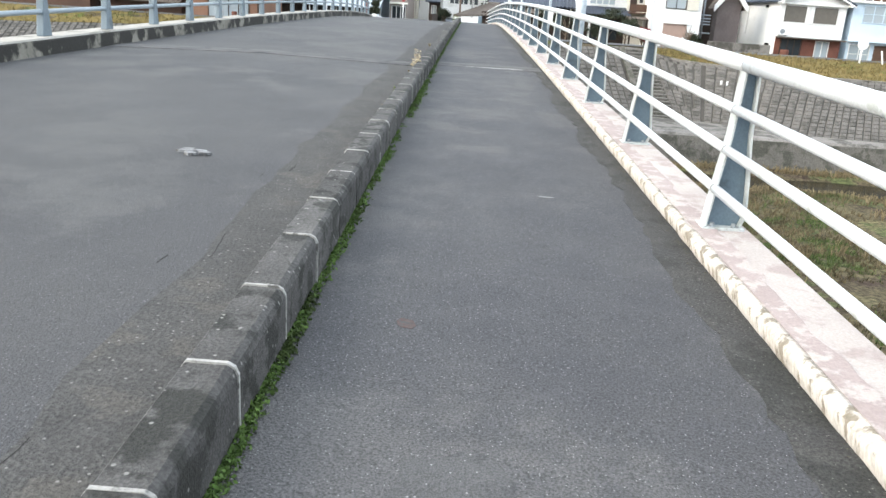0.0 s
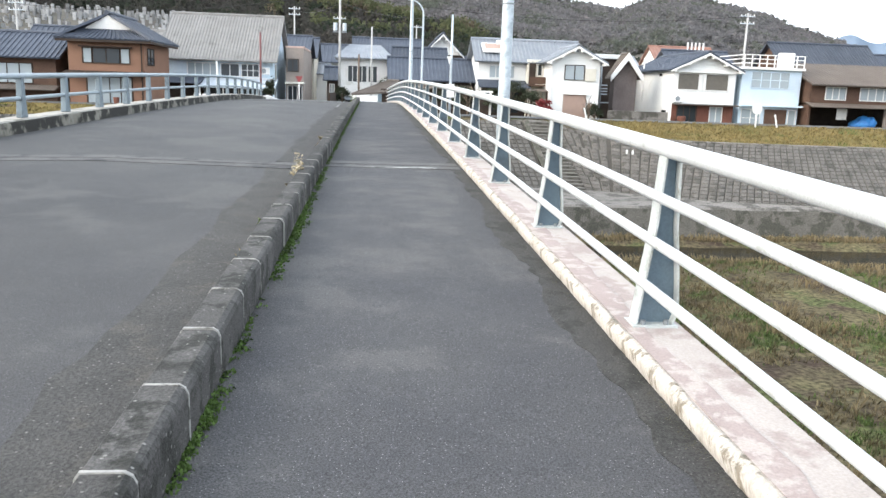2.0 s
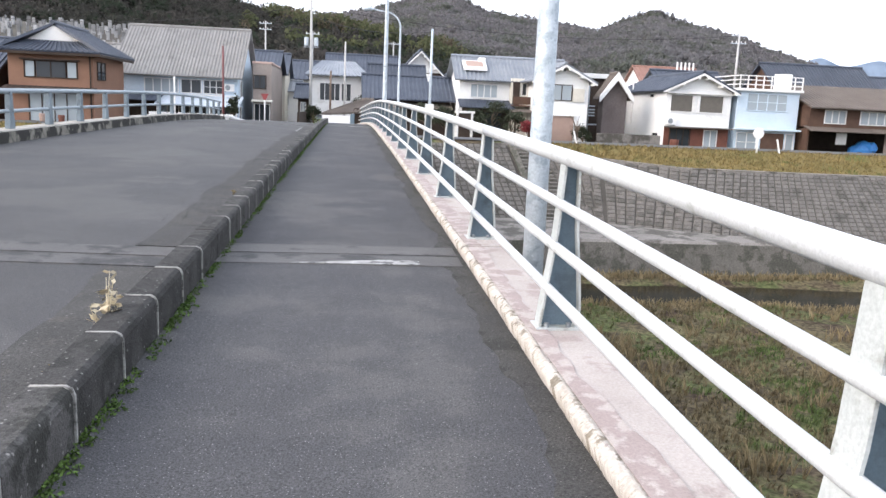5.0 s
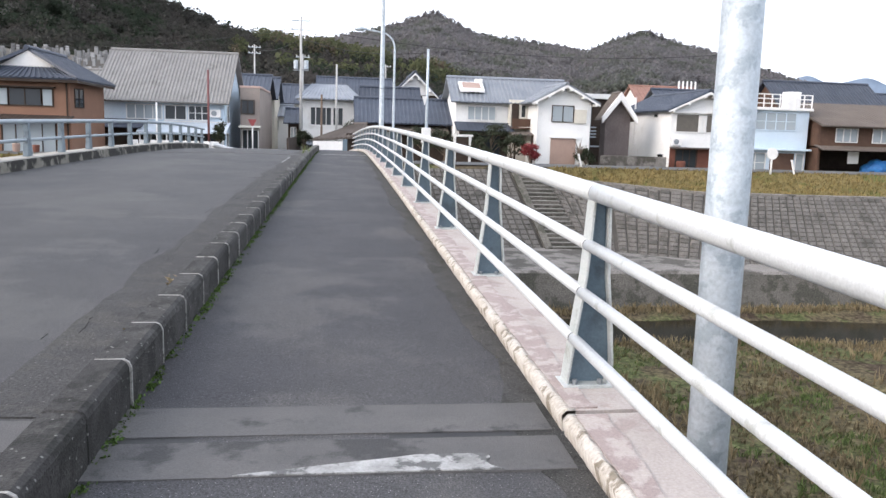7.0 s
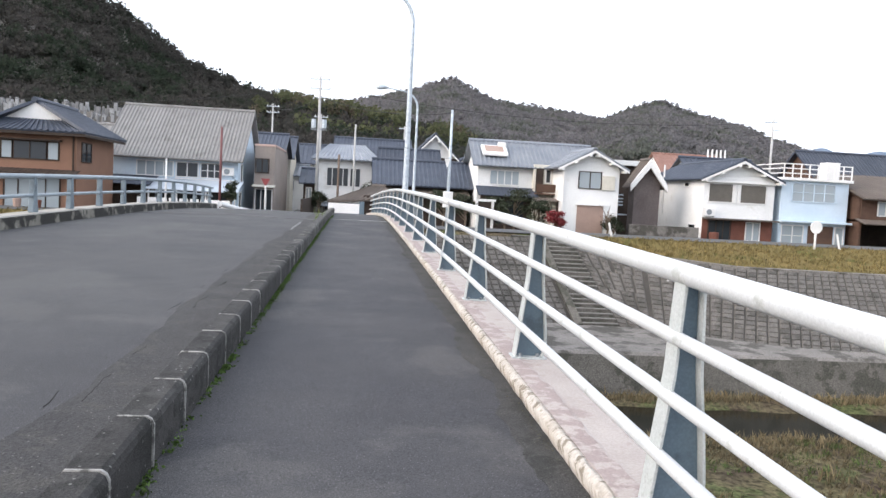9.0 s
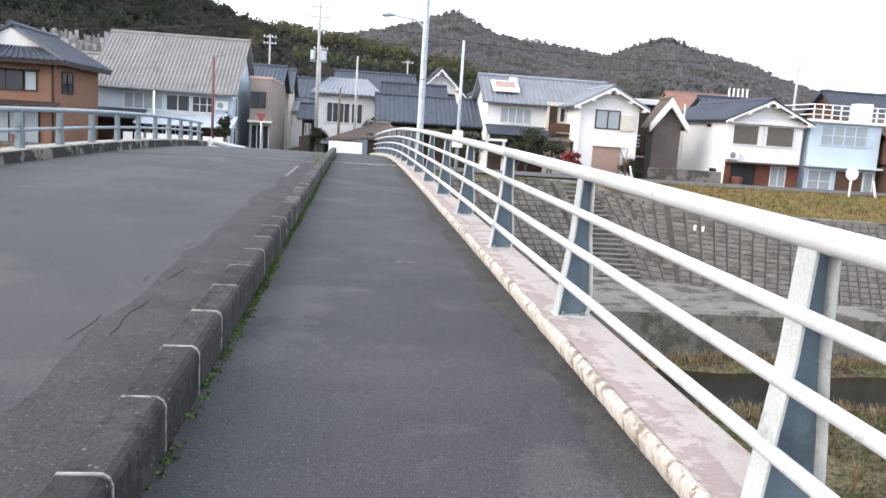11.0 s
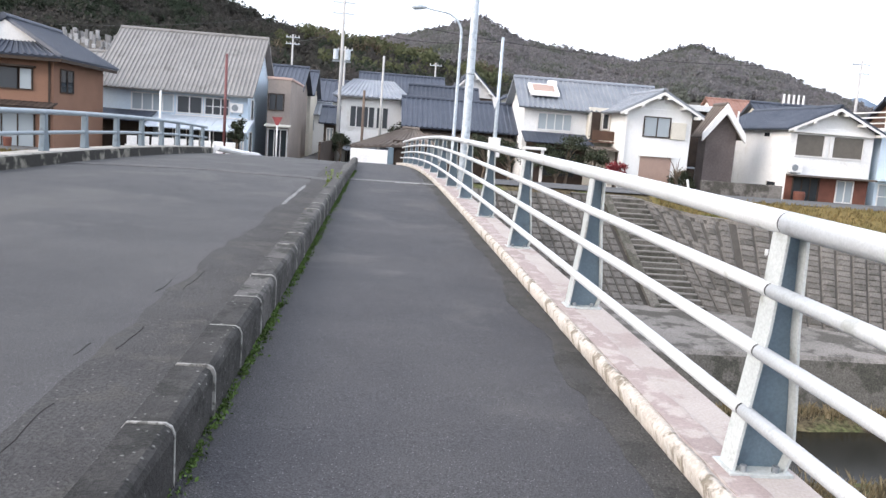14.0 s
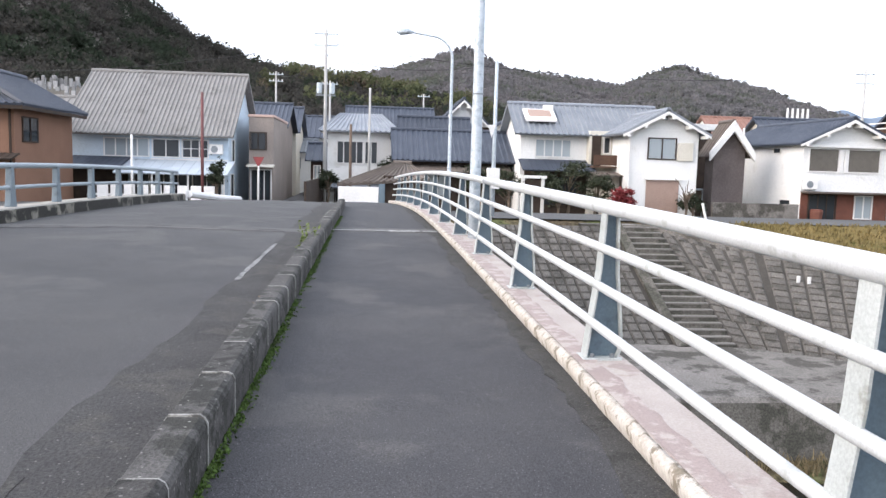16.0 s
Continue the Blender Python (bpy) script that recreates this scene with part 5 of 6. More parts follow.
gable_x(h, -9.8, -6.2, 84.0, 91.0, 4.6, 6.3, BEIGE, 0.4, 0.6, TILEBLUE, BEIGE)

# white house at the head of the lane
h = thing("house", "cream two-storey house with a silver-grey hipped roof", "house", "houses beyond the river")
wall(h, -2.55, 1.75, 77.0, 83.0, G - 0.2, 4.0, WHITEWALL)
lo, hi = 3.95, 5.3
roof_face(h, (-3.1, 76.4, lo), (2.3, 76.4, lo), (1.0, 80.0, hi), (-1.8, 80.0, hi), TILESILVER)
roof_face(h, (2.3, 76.4, lo), (2.3, 83.6, lo), (1.0, 80.05, hi), (1.0, 80.0, hi), TILESILVER)
roof_face(h, (-3.1, 76.4, lo), (-3.1, 83.6, lo), (-1.8, 80.05, hi), (-1.8, 80.0, hi), TILESILVER)
roof_face(h, (-3.1, 83.6, lo), (2.3, 83.6, lo), (1.0, 80.0, hi), (-1.8, 80.0, hi), TILESILVER)
window(h, (-1.9, 1.9), (-0.2, 3.3), 77.0, panes=4, frame_mat=TRIMWHITE)
window(h, (-0.05, 1.9), (0.75, 3.3), 77.0, panes=2)
part("balcony_front", boxes((-2.3, 1.5, 76.2, 76.28, 0.7, 1.55), bevel=0.01), TRIMWHITE, h)
part("balcony_floor", boxes((-2.3, 1.5, 76.28, 77.0, 0.6, 0.7), bevel=0.01), TRIMWHITE, h)
lean_roof(h, -2.9, 2.2, 75.4, 77.0, 0.25, 0.6, TILESILVER)
window(h, (-2.0, -0.7), (1.2, 0.2), 77.0, panes=4, frame_mat=DARKWOOD)
# brown fence and shrubs by the lane
part("panel", boxes((-2.9, -2.78, 62.5, 77.0, -1.0, 0.9), bevel=0.01), DARKWOOD, thing("lane_fence", "dark timber fence along the lane", "fence"))
# long low house with blue roof
h = thing("house", "long low dark timber house with blue tiled roof", "house", "houses beyond the river")
wall(h, 2.0, 8.9, 73.0, 79.0, G, 2.5, DARKWOOD)
gable_x(h, 2.0, 8.9, 73.0, 79.0, 2.5, 4.1, DARKWOOD, 0.4, 0.7, TILEBLUE, DARKWOOD)
window(h, (2.6, 0.0), (5.2, 1.5), 73.0, panes=4, frame_mat=DARKWOOD, glass=GLASSPALE)
lean_roof(h, 1.8, 9.0, 71.8, 73.0, 1.5, 1.9, TILEBROWN)
h = thing("house", "tall old house with white gable and dark roof", "house", "houses beyond the river")
wall(h, 5.3, 9.3, 84.0, 92.0, G, 4.9, DARKWOOD)
gable_y(h, 5.3, 9.3, 84.0, 92.0, 4.9, 6.9, TRIMWHITE, 0.5, 0.8, TILEBLUE, TRIMWHITE, TRIMWHITE)
h = thing("house", "old house with a wide dark blue roof", "house", "houses beyond the river")
wall(h, -1.5, 5.5, 92.0, 100.0, G, 4.6, CREAMWALL)
gable_x(h, -1.5, 5.5, 92.0, 100.0, 4.6, 6.9, CREAMWALL, 0.5, 0.7, TILEBLUE, CREAMWALL)
h = thing("house", "house with a dark blue roof and white wall band", "house", "houses beyond the river")
wall(h, 2.6, 7.2, 80.5, 83.5, G, 4.3, WHITEWALL)
gable_x(h, 2.6, 7.2, 80.5, 83.5, 4.3, 5.3, WHITEWALL, 0.4, 0.5, TILEBLUE, WHITEWALL)

# white house with a gabled wing
h = thing("house", "white two-storey house with silver-grey tiled roof and gabled wing", "house", "houses beyond the river")
wall(h, 9.3, 15.2, 70.9, 76.0, G, 4.25, WHITEWALL)
gable_x(h, 9.3, 18.0, 70.9, 76.0, 4.25, 5.85, WHITEWALL, 0.45, 0.6, TILESILVER, WHITEWALL)
window(h, (10.25, 2.62), (12.4, 3.6), 70.9, panes=4, glass=GLASSPALE)
wall(h, 14.8, 18.65, 66.9, 76.0, G, 4.2, WHITEWALL)
gable_y(h, 14.8, 18.65, 66.9, 74.5, 4.2, 5.22, WHITEWALL, 0.5, 0.6, TILESILVER, WHITEWALL, TRIMWHITE)
window(h, (15.85, 2.6), (17.4, 3.7), 66.9, panes=2, glass=GLASSPALE, frame_mat=DARKWOOD)
part("shutter_case", boxes((17.5, 18.4, 66.78, 66.9, 2.5, 3.5), bevel=0.02), CREAMWALL, h)
part("garage_door", boxes((15.8, 17.7, 66.84, 66.91, G, 1.4), bevel=0.01), SHUTTER, h, "pinkish garage shutter")
part("garage_hood", boxes((15.7, 17.8, 66.7, 66.9, 1.4, 1.5)), TRIMWHITE, h)
part("vent", boxes((16.6, 16.85, 66.84, 66.9, 4.75, 4.95)), STEELDARK, h)
wall(h, 13.4, 14.8, 70.3, 70.9, G, 4.2, CREAMWALL, "recess_wall")
part("balcony_door", boxes((13.55, 14.1, 70.22, 70.31, 2.1, 3.9)), DARKWOOD, h, "brown balcony door")
window(h, (14.3, 2.9), (14.65, 3.8), 70.3, panes=1)
part("balcony_front", boxes((13.4, 14.8, 69.2, 69.26, 2.15, 2.75), bevel=0.01), BROWNWALL, h)
part("balcony_floor", boxes((13.4, 14.8, 69.2, 70.3, 2.0, 2.1), bevel=0.01), BROWNWALL, h)
lean_roof(h, 9.2, 13.6, 69.2, 70.9, 1.75, 2.4, TILEBLUE)
wall(h, 9.6, 13.4, 70.6, 70.9, G, 1.9, DARKWOOD, "lower_front")
window(h, (10.0, -0.3), (12.8, 1.4), 70.6, panes=4, frame_mat=DARKWOOD)
lean_roof(h, 13.2, 15.0, 67.9, 69.4, 1.55, 1.75, TILEBROWN, name="porch_roof")
for px in (13.4, 14.7):
    part("porch_post", boxes((px - 0.06, px + 0.06, 68.0, 68.12, G, 1.55)), DARKWOOD, h)
for q in ((14.72, 14.8, 66.82, 66.9, G, 4.0), (18.66, 18.73, 66.9, 66.98, G, 4.0)):
    part("drainpipe", boxes(q), TRIMWHITE, h)
tank = thing("solar_water_heater", "white rooftop solar water heater with reddish panel", "water heater", at=(10.6, 71.9, 4.95))
part("frame", prism(bmesh.new(), [(-0.75, -0.25), (0.55, 0.45), (0.55, 0.6), (-0.75, -0.08)], "x", -0.95, 0.95), TRIMWHITE, tank)
part("panel", prism(bmesh.new(), [(-0.45, -0.03), (0.4, 0.44), (0.4, 0.55), (-0.45, 0.10)], "x", -0.7, 0.7), SHUTTER, tank)
part("tank", boxes((0.35, 0.95, 0.3, 0.75, 0.35, 0.85), bevel=0.08), TRIMWHITE, tank)

# dark house and the gabled shed with white edges
h = thing("house", "dark-walled house with a pale flat roof edge", "house", "houses beyond the river")
wall(h, 18.9, 23.0, 75.0, 81.0, G, 4.7, DARKWOOD)
part("roof", boxes((18.4, 23.6, 74.4, 81.5, 4.7, 5.1), bevel=0.04), surface("pale_sheet_roof", (0.6, 0.61, 0.6), (0.52, 0.53, 0.52), 1.0, 0.6), h)
window(h, (19.0, 2.6), (20.6, 3.7), 75.0, panes=2, glass=GLASSPALE)
part("balcony", boxes((18.8, 21.6, 74.2, 74.28, 1.4, 2.3), bevel=0.01), DARKWOOD, h)
for zz in (1.55, 1.8, 2.05, 2.35):
    part("balcony_slat", boxes((18.8, 21.6, 74.14, 74.19, zz - 0.05, zz + 0.05)), GREYBLUE, h)
part("porch_roof", boxes((18.9, 21.8, 72.6, 74.1, 0.75, 0.85), bevel=0.02), GREYBLUE, h)
for px in (19.0, 21.7):
    part("porch_post", boxes((px - 0.05, px + 0.05, 72.7, 72.8, G, 0.76)), GREYBLUE, h)
window(h, (19.0, -0.6), (20.8, 1.0), 75.0, panes=3, frame_mat=TRIMWHITE)
h = thing("house", "gabled house with taupe cladding and wide white verges", "house", "houses beyond the river")
wall(h, 20.6, 22.55, 69.0, 70.2, G, 3.3, TAUPE)
gable_y(h, 20.6, 22.55, 69.0, 70.2, 3.3, 4.85, TAUPE, 0.35, 0.3, TILEBROWN, TAUPE)
for ex in (20.2, 22.95):
    part("verge", prism(bmesh.new(), [(ex, 2.6), (ex, 3.1), (21.575, 4.98), (21.575, 4.35)], "y", 68.5, 68.72), TRIMWHITE, h, "wide white verge board")
# low concrete wall
part("wall", boxes((19.3, 24.3, 65.8, 66.0, G - 0.3, 0.25), bevel=0.02), BANKCON, thing("garden_wall", "stained low concrete block garden wall", "wall"))

# white house with brown shutters
h = thing("house", "white two-storey house with brown shutters and dark blue roof", "house", "houses beyond the river")
wall(h, 24.9, 30.2, 66.8, 77.0, G, 3.85, WHITEWALL)
gable_y(h, 24.9, 30.2, 66.8, 77.0, 3.85, 5.1, WHITEWALL, 0.55, 0.45, TILEBLUE, WHITEWALL, TRIMWHITE)
for a, b in ((25.3, 27.05), (27.65, 29.55)):
    window(h, (a, 2.15), (b, 3.4), 66.8, panes=1, frame_mat=TRIMWHITE, glass=BROWNGLASS)
part("shutter_strip", boxes((27.1, 27.28, 66.72, 66.8, 2.1, 3.4), (27.42, 27.58, 66.72, 66.8, 2.1, 3.4)), TRIMWHITE, h)
part("eave_band", boxes((24.95, 30.15, 66.55, 66.8, 3.5, 3.62), bevel=0.01), TRIMWHITE, h)
part("ledge", boxes((24.9, 30.3, 66.0, 66.8, 0.88, 0.99), bevel=0.02), TILEBROWN, h)
part("brick_front", boxes((24.93, 30.17, 66.72, 66.8, G, 0.88)), BRICKRED, h, "brick-red tiled ground floor")
window(h, (25.4, -0.9), (27.0, 0.8), 66.72, panes=3, frame_mat=DARKWOOD)
window(h, (28.2, -0.5), (29.2, 0.75), 66.72, panes=2, frame_mat=TRIMWHITE, glass=GLASSPALE)
window(h, (67.8, -0.2), (69.0, 0.4), 24.9, "west", 1)
window(h, (69.3, 3.2), (70.1, 3.45), 24.9, "west", 1)
part("pipe", boxes((24.78, 24.88, 74.0, 74.12, 1.0, 4.9), bevel=0.02), TRIMWHITE, h)
air_unit(25.35, 66.75, 1.1)
# pale blue flat-roofed house
h = thing("house", "pale blue flat-roofed house with a white roof-terrace railing", "house", "houses beyond the river")
wall(h, 30.75, 35.9, 66.9, 75.0, G, 4.0, PALEBLUE)
part("cornice", boxes((30.6, 36.05, 66.6, 75.1, 3.95, 4.15), bevel=0.02), TRIMWHITE, h)
part("ledge", boxes((30.65, 36.0, 66.3, 66.9, 0.95, 1.1), bevel=0.02), PALEBLUE, h)
window(h, (31.6, 2.5), (34.85, 3.75), 66.9, panes=4, glass=GLASSPALE, frame_mat=PALEBLUE, rail=True)
window(h, (31.0, -0.7), (32.6, 0.7), 66.9, panes=2, glass=GLASSPALE, rail=True)
part("entrance", boxes((33.0, 34.9, 66.82, 66.91, G, 0.75)), BROWNWALL, h, "brown entrance doors")
window(h, (35.1, -0.7), (35.7, 0.7), 66.9, panes=1, glass=GLASSPALE)
for zz in (4.45, 4.8, 5.12):
    part("terrace_rail", boxes((30.7, 35.95, 66.68, 66.74, zz - 0.035, zz + 0.035), (30.7, 30.76, 66.7, 74.0, zz - 0.035, zz + 0.035)), TRIMWHITE, h)
for k in range(9):
    px = 30.73 + k * 0.647
    part("terrace_post", boxes((px - 0.035, px + 0.035, 66.66, 66.74, 4.15, 5.15)), TRIMWHITE, h)
part("roof_tank", boxes((34.3, 35.3, 67.2, 68.2, 4.15, 5.4), bevel=0.05), TRIMWHITE, h)
# brown shop-house with an open garage
h = thing("house", "old brown house with an open dark garage and tiled roof", "house", "houses beyond the river")
wall(h, 36.3, 36.5, 66.0, 74.0, G, 3.0, BROWNWALL, "side_wall")
wall(h, 36.3, 46.0, 65.9, 66.1, 1.25, 3.0, BROWNWALL, "upper_front")
wall(h, 36.3, 46.0, 70.0, 70.2, G, 3.0, DARKWOOD, "garage_back")
wall(h, 43.0, 46.0, 65.9, 66.1, G, 1.25, BEIGE, "lower_front")
part("upper_floor", boxes((36.3, 46.0, 66.1, 70.0, 1.25, 1.4)), DARKWOOD, h)
window(h, (37.6, 1.75), (39.3, 2.7), 65.9, panes=3, glass=GLASSPALE)
window(h, (40.6, 1.75), (43.3, 2.7), 65.9, panes=4, glass=GLASSPALE)
lean_roof(h, 36.0, 46.4, 64.9, 66.1, 1.1, 1.45, TILEBROWN)
roof_face(h, (35.9, 65.0, 2.85), (46.5, 65.0, 2.85), (46.5, 70.5, 4.7), (35.9, 70.5, 4.7), TILEBROWN)
roof_face(h, (35.9, 76.0, 2.85), (46.5, 76.0, 2.85), (46.5, 70.5, 4.7), (35.9, 70.5, 4.7), TILEBROWN)
part("gable", prism(bmesh.new(), [(66.0, 2.9), (75.0, 2.9), (70.5, 4.55)], "x", 36.35, 36.5), BROWNWALL, h)
h = thing("house", "large house with a steep dark blue roof", "house", "houses beyond the river")
wall(h, 39.9, 49.5, 76.6, 84.4, G, 4.2, CREAMWALL)
gable_x(h, 39.9, 49.5, 76.6, 84.4, 4.2, 7.1, CREAMWALL, 0.5, 0.6, TILEBLUE, BROWNWALL)
h = thing("house", "house with a dark blue tiled roof", "house", "houses beyond the river")
wall(h, 56.0, 66.0, 84.0, 92.0, G, 4.0, CREAMWALL)
gable_x(h, 56.0, 66.0, 84.0, 92.0, 4.0, 6.8, CREAMWALL, 0.5, 0.6, TILEBLUE, CREAMWALL)
h = thing("house", "low house with a dark blue tiled roof and beige wall", "house", "houses beyond the river")
wall(h, 47.5, 58.0, 67.0, 74.0, G, 2.4, BEIGE)
gable_x(h, 47.5, 58.0, 67.0, 74.0, 2.4, 4.2, BEIGE, 0.5, 0.6, TILEBLUE, BEIGE)
window(h, (49, 0.2), (53, 1.5), 67.0, panes=4, frame_mat=DARKWOOD, glass=GLASSPALE)
tarp = thing("covered_tractor", "small vehicle under a bright blue tarpaulin", "vehicle", at=(41.6, 66.6, G))
v, f = clumps([(0, 0, 0.75, 0.8, 0.9), (-0.5, 0.2, 0.6, 0.6, 0.95), (0.5, -0.1, 0.9, 0.6, 0.9)], 9, 0.12, ICO2_V, ICO2_F)
add("tarpaulin", mesh_of("tarpaulin", v, f, TARP), tarp)
for wx in (-0.7, 0.45):
    bm = bmesh.new()
    tube(bm, [(wx, -0.75, 0.3), (wx, -0.55, 0.3)], 0.3, 14)
    part("wheel", bm, RUBBER, tarp)
part("cloth", boxes((39.0, 39.9, 66.3, 66.34, 0.1, 1.0), bevel=0.01), TRIMWHITE, thing("hanging_cloth", "white cloth hanging in the garage opening", "cloth"))

# roofs further back in the village
rr2 = random.Random(21)
def back_house(x, y, wd, dp, z, top, wl, tl, along):
    h = thing("house", "distant village house with a tiled roof", "house", "roofs further back in the village")
    wall(h, x, x + wd, y, y + dp, G, z, wl)
    (gable_x if along == "x" else gable_y)(h, x, x + wd, y, y + dp, z, top, wl, 0.4, 0.5, tl, wl, rib=0.5)
    window(h, (x + wd * 0.2, z - 1.6), (x + wd * 0.5, z - 0.6), y, panes=2, glass=GLASSPALE)


for x, y, wd, dp, z, top, wl, tl, along in (
    (40.0, 112, 8.5, 8, 6.0, 8.6, WHITEWALL, TILERED, "x"), (22.5, 92, 8, 7, 4.2, 5.9, WHITEWALL, TILESILVER, "x"), (14, 90, 8, 7, 4.2, 6.0, CREAMWALL, TILEBROWN, "x"), (29.2, 78, 6, 6, 4.2, 6.0, CREAMWALL, TILEBLUE, "x"),
    (-14, 92, 8, 7, 4.6, 6.6, CREAMWALL, TILEBLUE, "x"), (-24, 80, 8, 7, 4.0, 6.0, WHITEWALL, TILEGREY, "x"), (-33, 84, 8, 7, 4.2, 6.3, CREAMWALL, TILEBLUE, "x"),
    (-43, 78, 9, 7, 4.2, 6.4, WHITEWALL, TILEBLUE, "y"), (-8, 104, 7, 7, 4.6, 6.6, WHITEWALL, TILEBLUE, "x"), (-5.9, 118, 5, 7, 4.0, 6.0, WHITEWALL, TILEBLUE, "x"), (-6.9, 96, 2.0, 6, 2.9, 3.9, WHITEWALL, TILESILVER, "x"), (-4.2, 84.5, 1.4, 5, 2.2, 3.3, DARKWOOD, TILEBLUE, "x"), (-3.6, 104, 2.2, 6, 3.2, 4.4, DARKWOOD, TILEBLUE, "x"),
    (0, 112, 8, 7, 4.6, 6.6, WHITEWALL, TILEBLUE, "x"), (10, 104, 8, 7, 4.4, 6.6, CREAMWALL, TILEBLUE, "y"), (49, 88, 7, 7, 4.0, 6.0, WHITEWALL, TILESILVER, "x"),
    (-22, 106, 9, 8, 5.0, 7.2, WHITEWALL, TILESILVER, "x"), (-52, 66, 8, 7, 2.8, 4.6, BROWNWALL, TILEBLUE, "x"), (62, 68, 9, 7, 3.2, 5.2, CREAMWALL, TILEBROWN, "x"), (73, 74, 9, 7, 3.2, 5.4, WHITEWALL, TILEBLUE, "x")):
    back_house(x, y, wd, dp, z, top, wl, tl, along)
tk = thing("roof_pipes", "white vent pipes standing on a far roof", "vent pipes", at=(31.5, 81.0, 5.95))
for k in range(5):
    bm = bmesh.new()
    tube(bm, [(k * 0.4, 0, 0), (k * 0.4, 0, 0.95)], [0.1, 0.08], 8)
    part("pipe", bm, TRIMWHITE, tk)

# shed roof and white wall at the bridge's end
shed = thing("roadside_shed", "small shed with a brown tiled roof behind a white wall", "shed")
part("body", boxes((0.9, 2.6, 58.2, 60.6, -0.4, 1.35), bevel=0.02), DARKWOOD, shed)
roof_face(shed, (-1.1, 57.9, 0.88), (2.9, 57.9, 1.2), (2.1, 60.0, 1.86), (1.45, 60.0, 1.86), TILEBROWN, 0.28)
roof_face(shed, (-1.1, 61.6, 0.88), (2.9, 61.6, 1.2), (2.1, 60.0, 1.86), (1.45, 60.0, 1.86), TILEBROWN, 0.28)
ridge(shed, (1.35, 60.0, 1.93), (2.2, 60.0, 1.93), TILEBROWN, 0.1)
part("post", boxes((-0.9, -0.8, 60.5, 60.6, -0.3, 0.95), (-0.9, -0.8, 58.3, 58.4, -0.3, 0.95)), DARKWOOD, shed)
ww = thing("white_wall", "short bright white wall at the end of the footway", "wall")
part("panel", boxes((-1.05, 0.68, 57.6, 57.75, -0.4, 0.84), bevel=0.015), TRIMWHITE, ww)
part("end_post", boxes((0.69, 0.95, 57.58, 57.8, -0.4, 0.98), bevel=0.015), POSTWEB, ww, "grey-blue end post")

# ---- poles, signs, rail at the far end ----
def pole(name, x, y, z0, z1, r0, r1, mat, label, category="pole"):
    root = thing(name, label, category, at=(x, y, z0))
    bm = bmesh.new()
    tube(bm, [(0, 0, 0), (0, 0, (z1 - z0) * 0.5), (0, 0, z1 - z0)], [r0, (r0 + r1) / 2, r1], 10)
    part("shaft", bm, mat, root, smooth=True)
    return root


def utility_pole(x, y, z0, z1, label, arms=2, boxes_=True):
    p = pole("utility_pole", x, y, z0, z1, 0.135, 0.09, POLECON, label, "utility pole")
    H = z1 - z0
    for k in range(arms):
        part("crossarm", boxes((-0.75, 0.75, -0.06, 0.06, H - 0.35 - 0.7 * k, H - 0.27 - 0.7 * k)), GALV, p)
        for ix in (-0.65, -0.25, 0.25, 0.65):
            bm = bmesh.new()
            tube(bm, [(ix, 0, H - 0.27 - 0.7 * k), (ix, 0, H - 0.1 - 0.7 * k)], 0.04, 6)
            part("insulator", bm, TRIMWHITE, p)
    if boxes_:
        for s in (-0.38, 0.4):
            bm = bmesh.new()
            tube(bm, [(s, 0, H - 3.95), (s, 0, H - 3.3)], 0.18, 10)
            part("transformer", bm, GALV, p)
        part("bracket", boxes((-0.6, 0.6, -0.05, 0.05, H - 4.1, H - 4.0)), STEELDARK, p)
    return p


utility_pole(-2.55, 74.0, -0.7, 10.1, "concrete utility pole with crossarms and transformers")
utility_pole(-9.8, 110.0, -1, 11.4, "distant grey concrete utility pole", 2, False)
utility_pole(-3.6, 100.0, -1, 9.6, "distant grey concrete utility pole", 1, False)
utility_pole(37.2, 80.6, -1, 9.9, "tall thin utility pole behind the houses", 2, False)
utility_pole(-36.0, 90.0, -1, 9.0, "distant grey concrete utility pole", 2, False)
utility_pole(6.6, 120.0, -1, 10.5, "distant grey concrete utility pole", 1, False)
pole("pole", 0.22, 74.0, -0.7, 6.6, 0.10, 0.07, POLECON, "plain grey galvanised steel pole")
pole("pole", -0.75, 66.0, -0.8, 3.9, 0.09, 0.07, WOODPOLE, "short brown wooden street pole")
pole("pole", -10.8, 61.8, -0.5, 2.9, 0.06, 0.05, TRIMWHITE, "thin white painted steel pole")
pole("pole", -7.95, 63.6, -0.7, 5.1, 0.08, 0.07, RUSTRED, "rust-red painted steel pole")
p = pole("pole", 5.65, 57.7, -0.3, 6.4, 0.10, 0.07, GALV, "grey steel pole carrying a white meter box")
part("meter_box", boxes((-0.28, 0.25, -0.22, 0.1, 1.2, 2.1), bevel=0.02), TRIMWHITE, p, "white meter box")
part("sign_plate", prism(bmesh.new(), [(-0.32, 3.95), (0.02, 3.95), (-0.15, 3.4)], "y", -0.16, -0.13), TRIMWHITE, p, "white triangular sign plate")
sp = pole("road_sign", -5.0, 62.0, -0.4, 1.95, 0.04, 0.04, TRIMWHITE, "red stop sign on a white post", "road sign")
part("sign_face", prism(bmesh.new(), [(-0.27, 2.42), (0.27, 2.42), (0.05, 2.0), (-0.05, 2.0)], "y", -0.08, -0.05), SIGNRED, sp, "red triangular plate")
mp = pole("marker_post", 26.9, 56.0, -0.6, 0.75, 0.06, 0.06, TRIMWHITE, "white post with a round white disc on the levee", "marker")
bm = bmesh.new()
tube(bm, [(0, -0.06, 1.45), (0, 0.0, 1.45)], 0.36, 20)
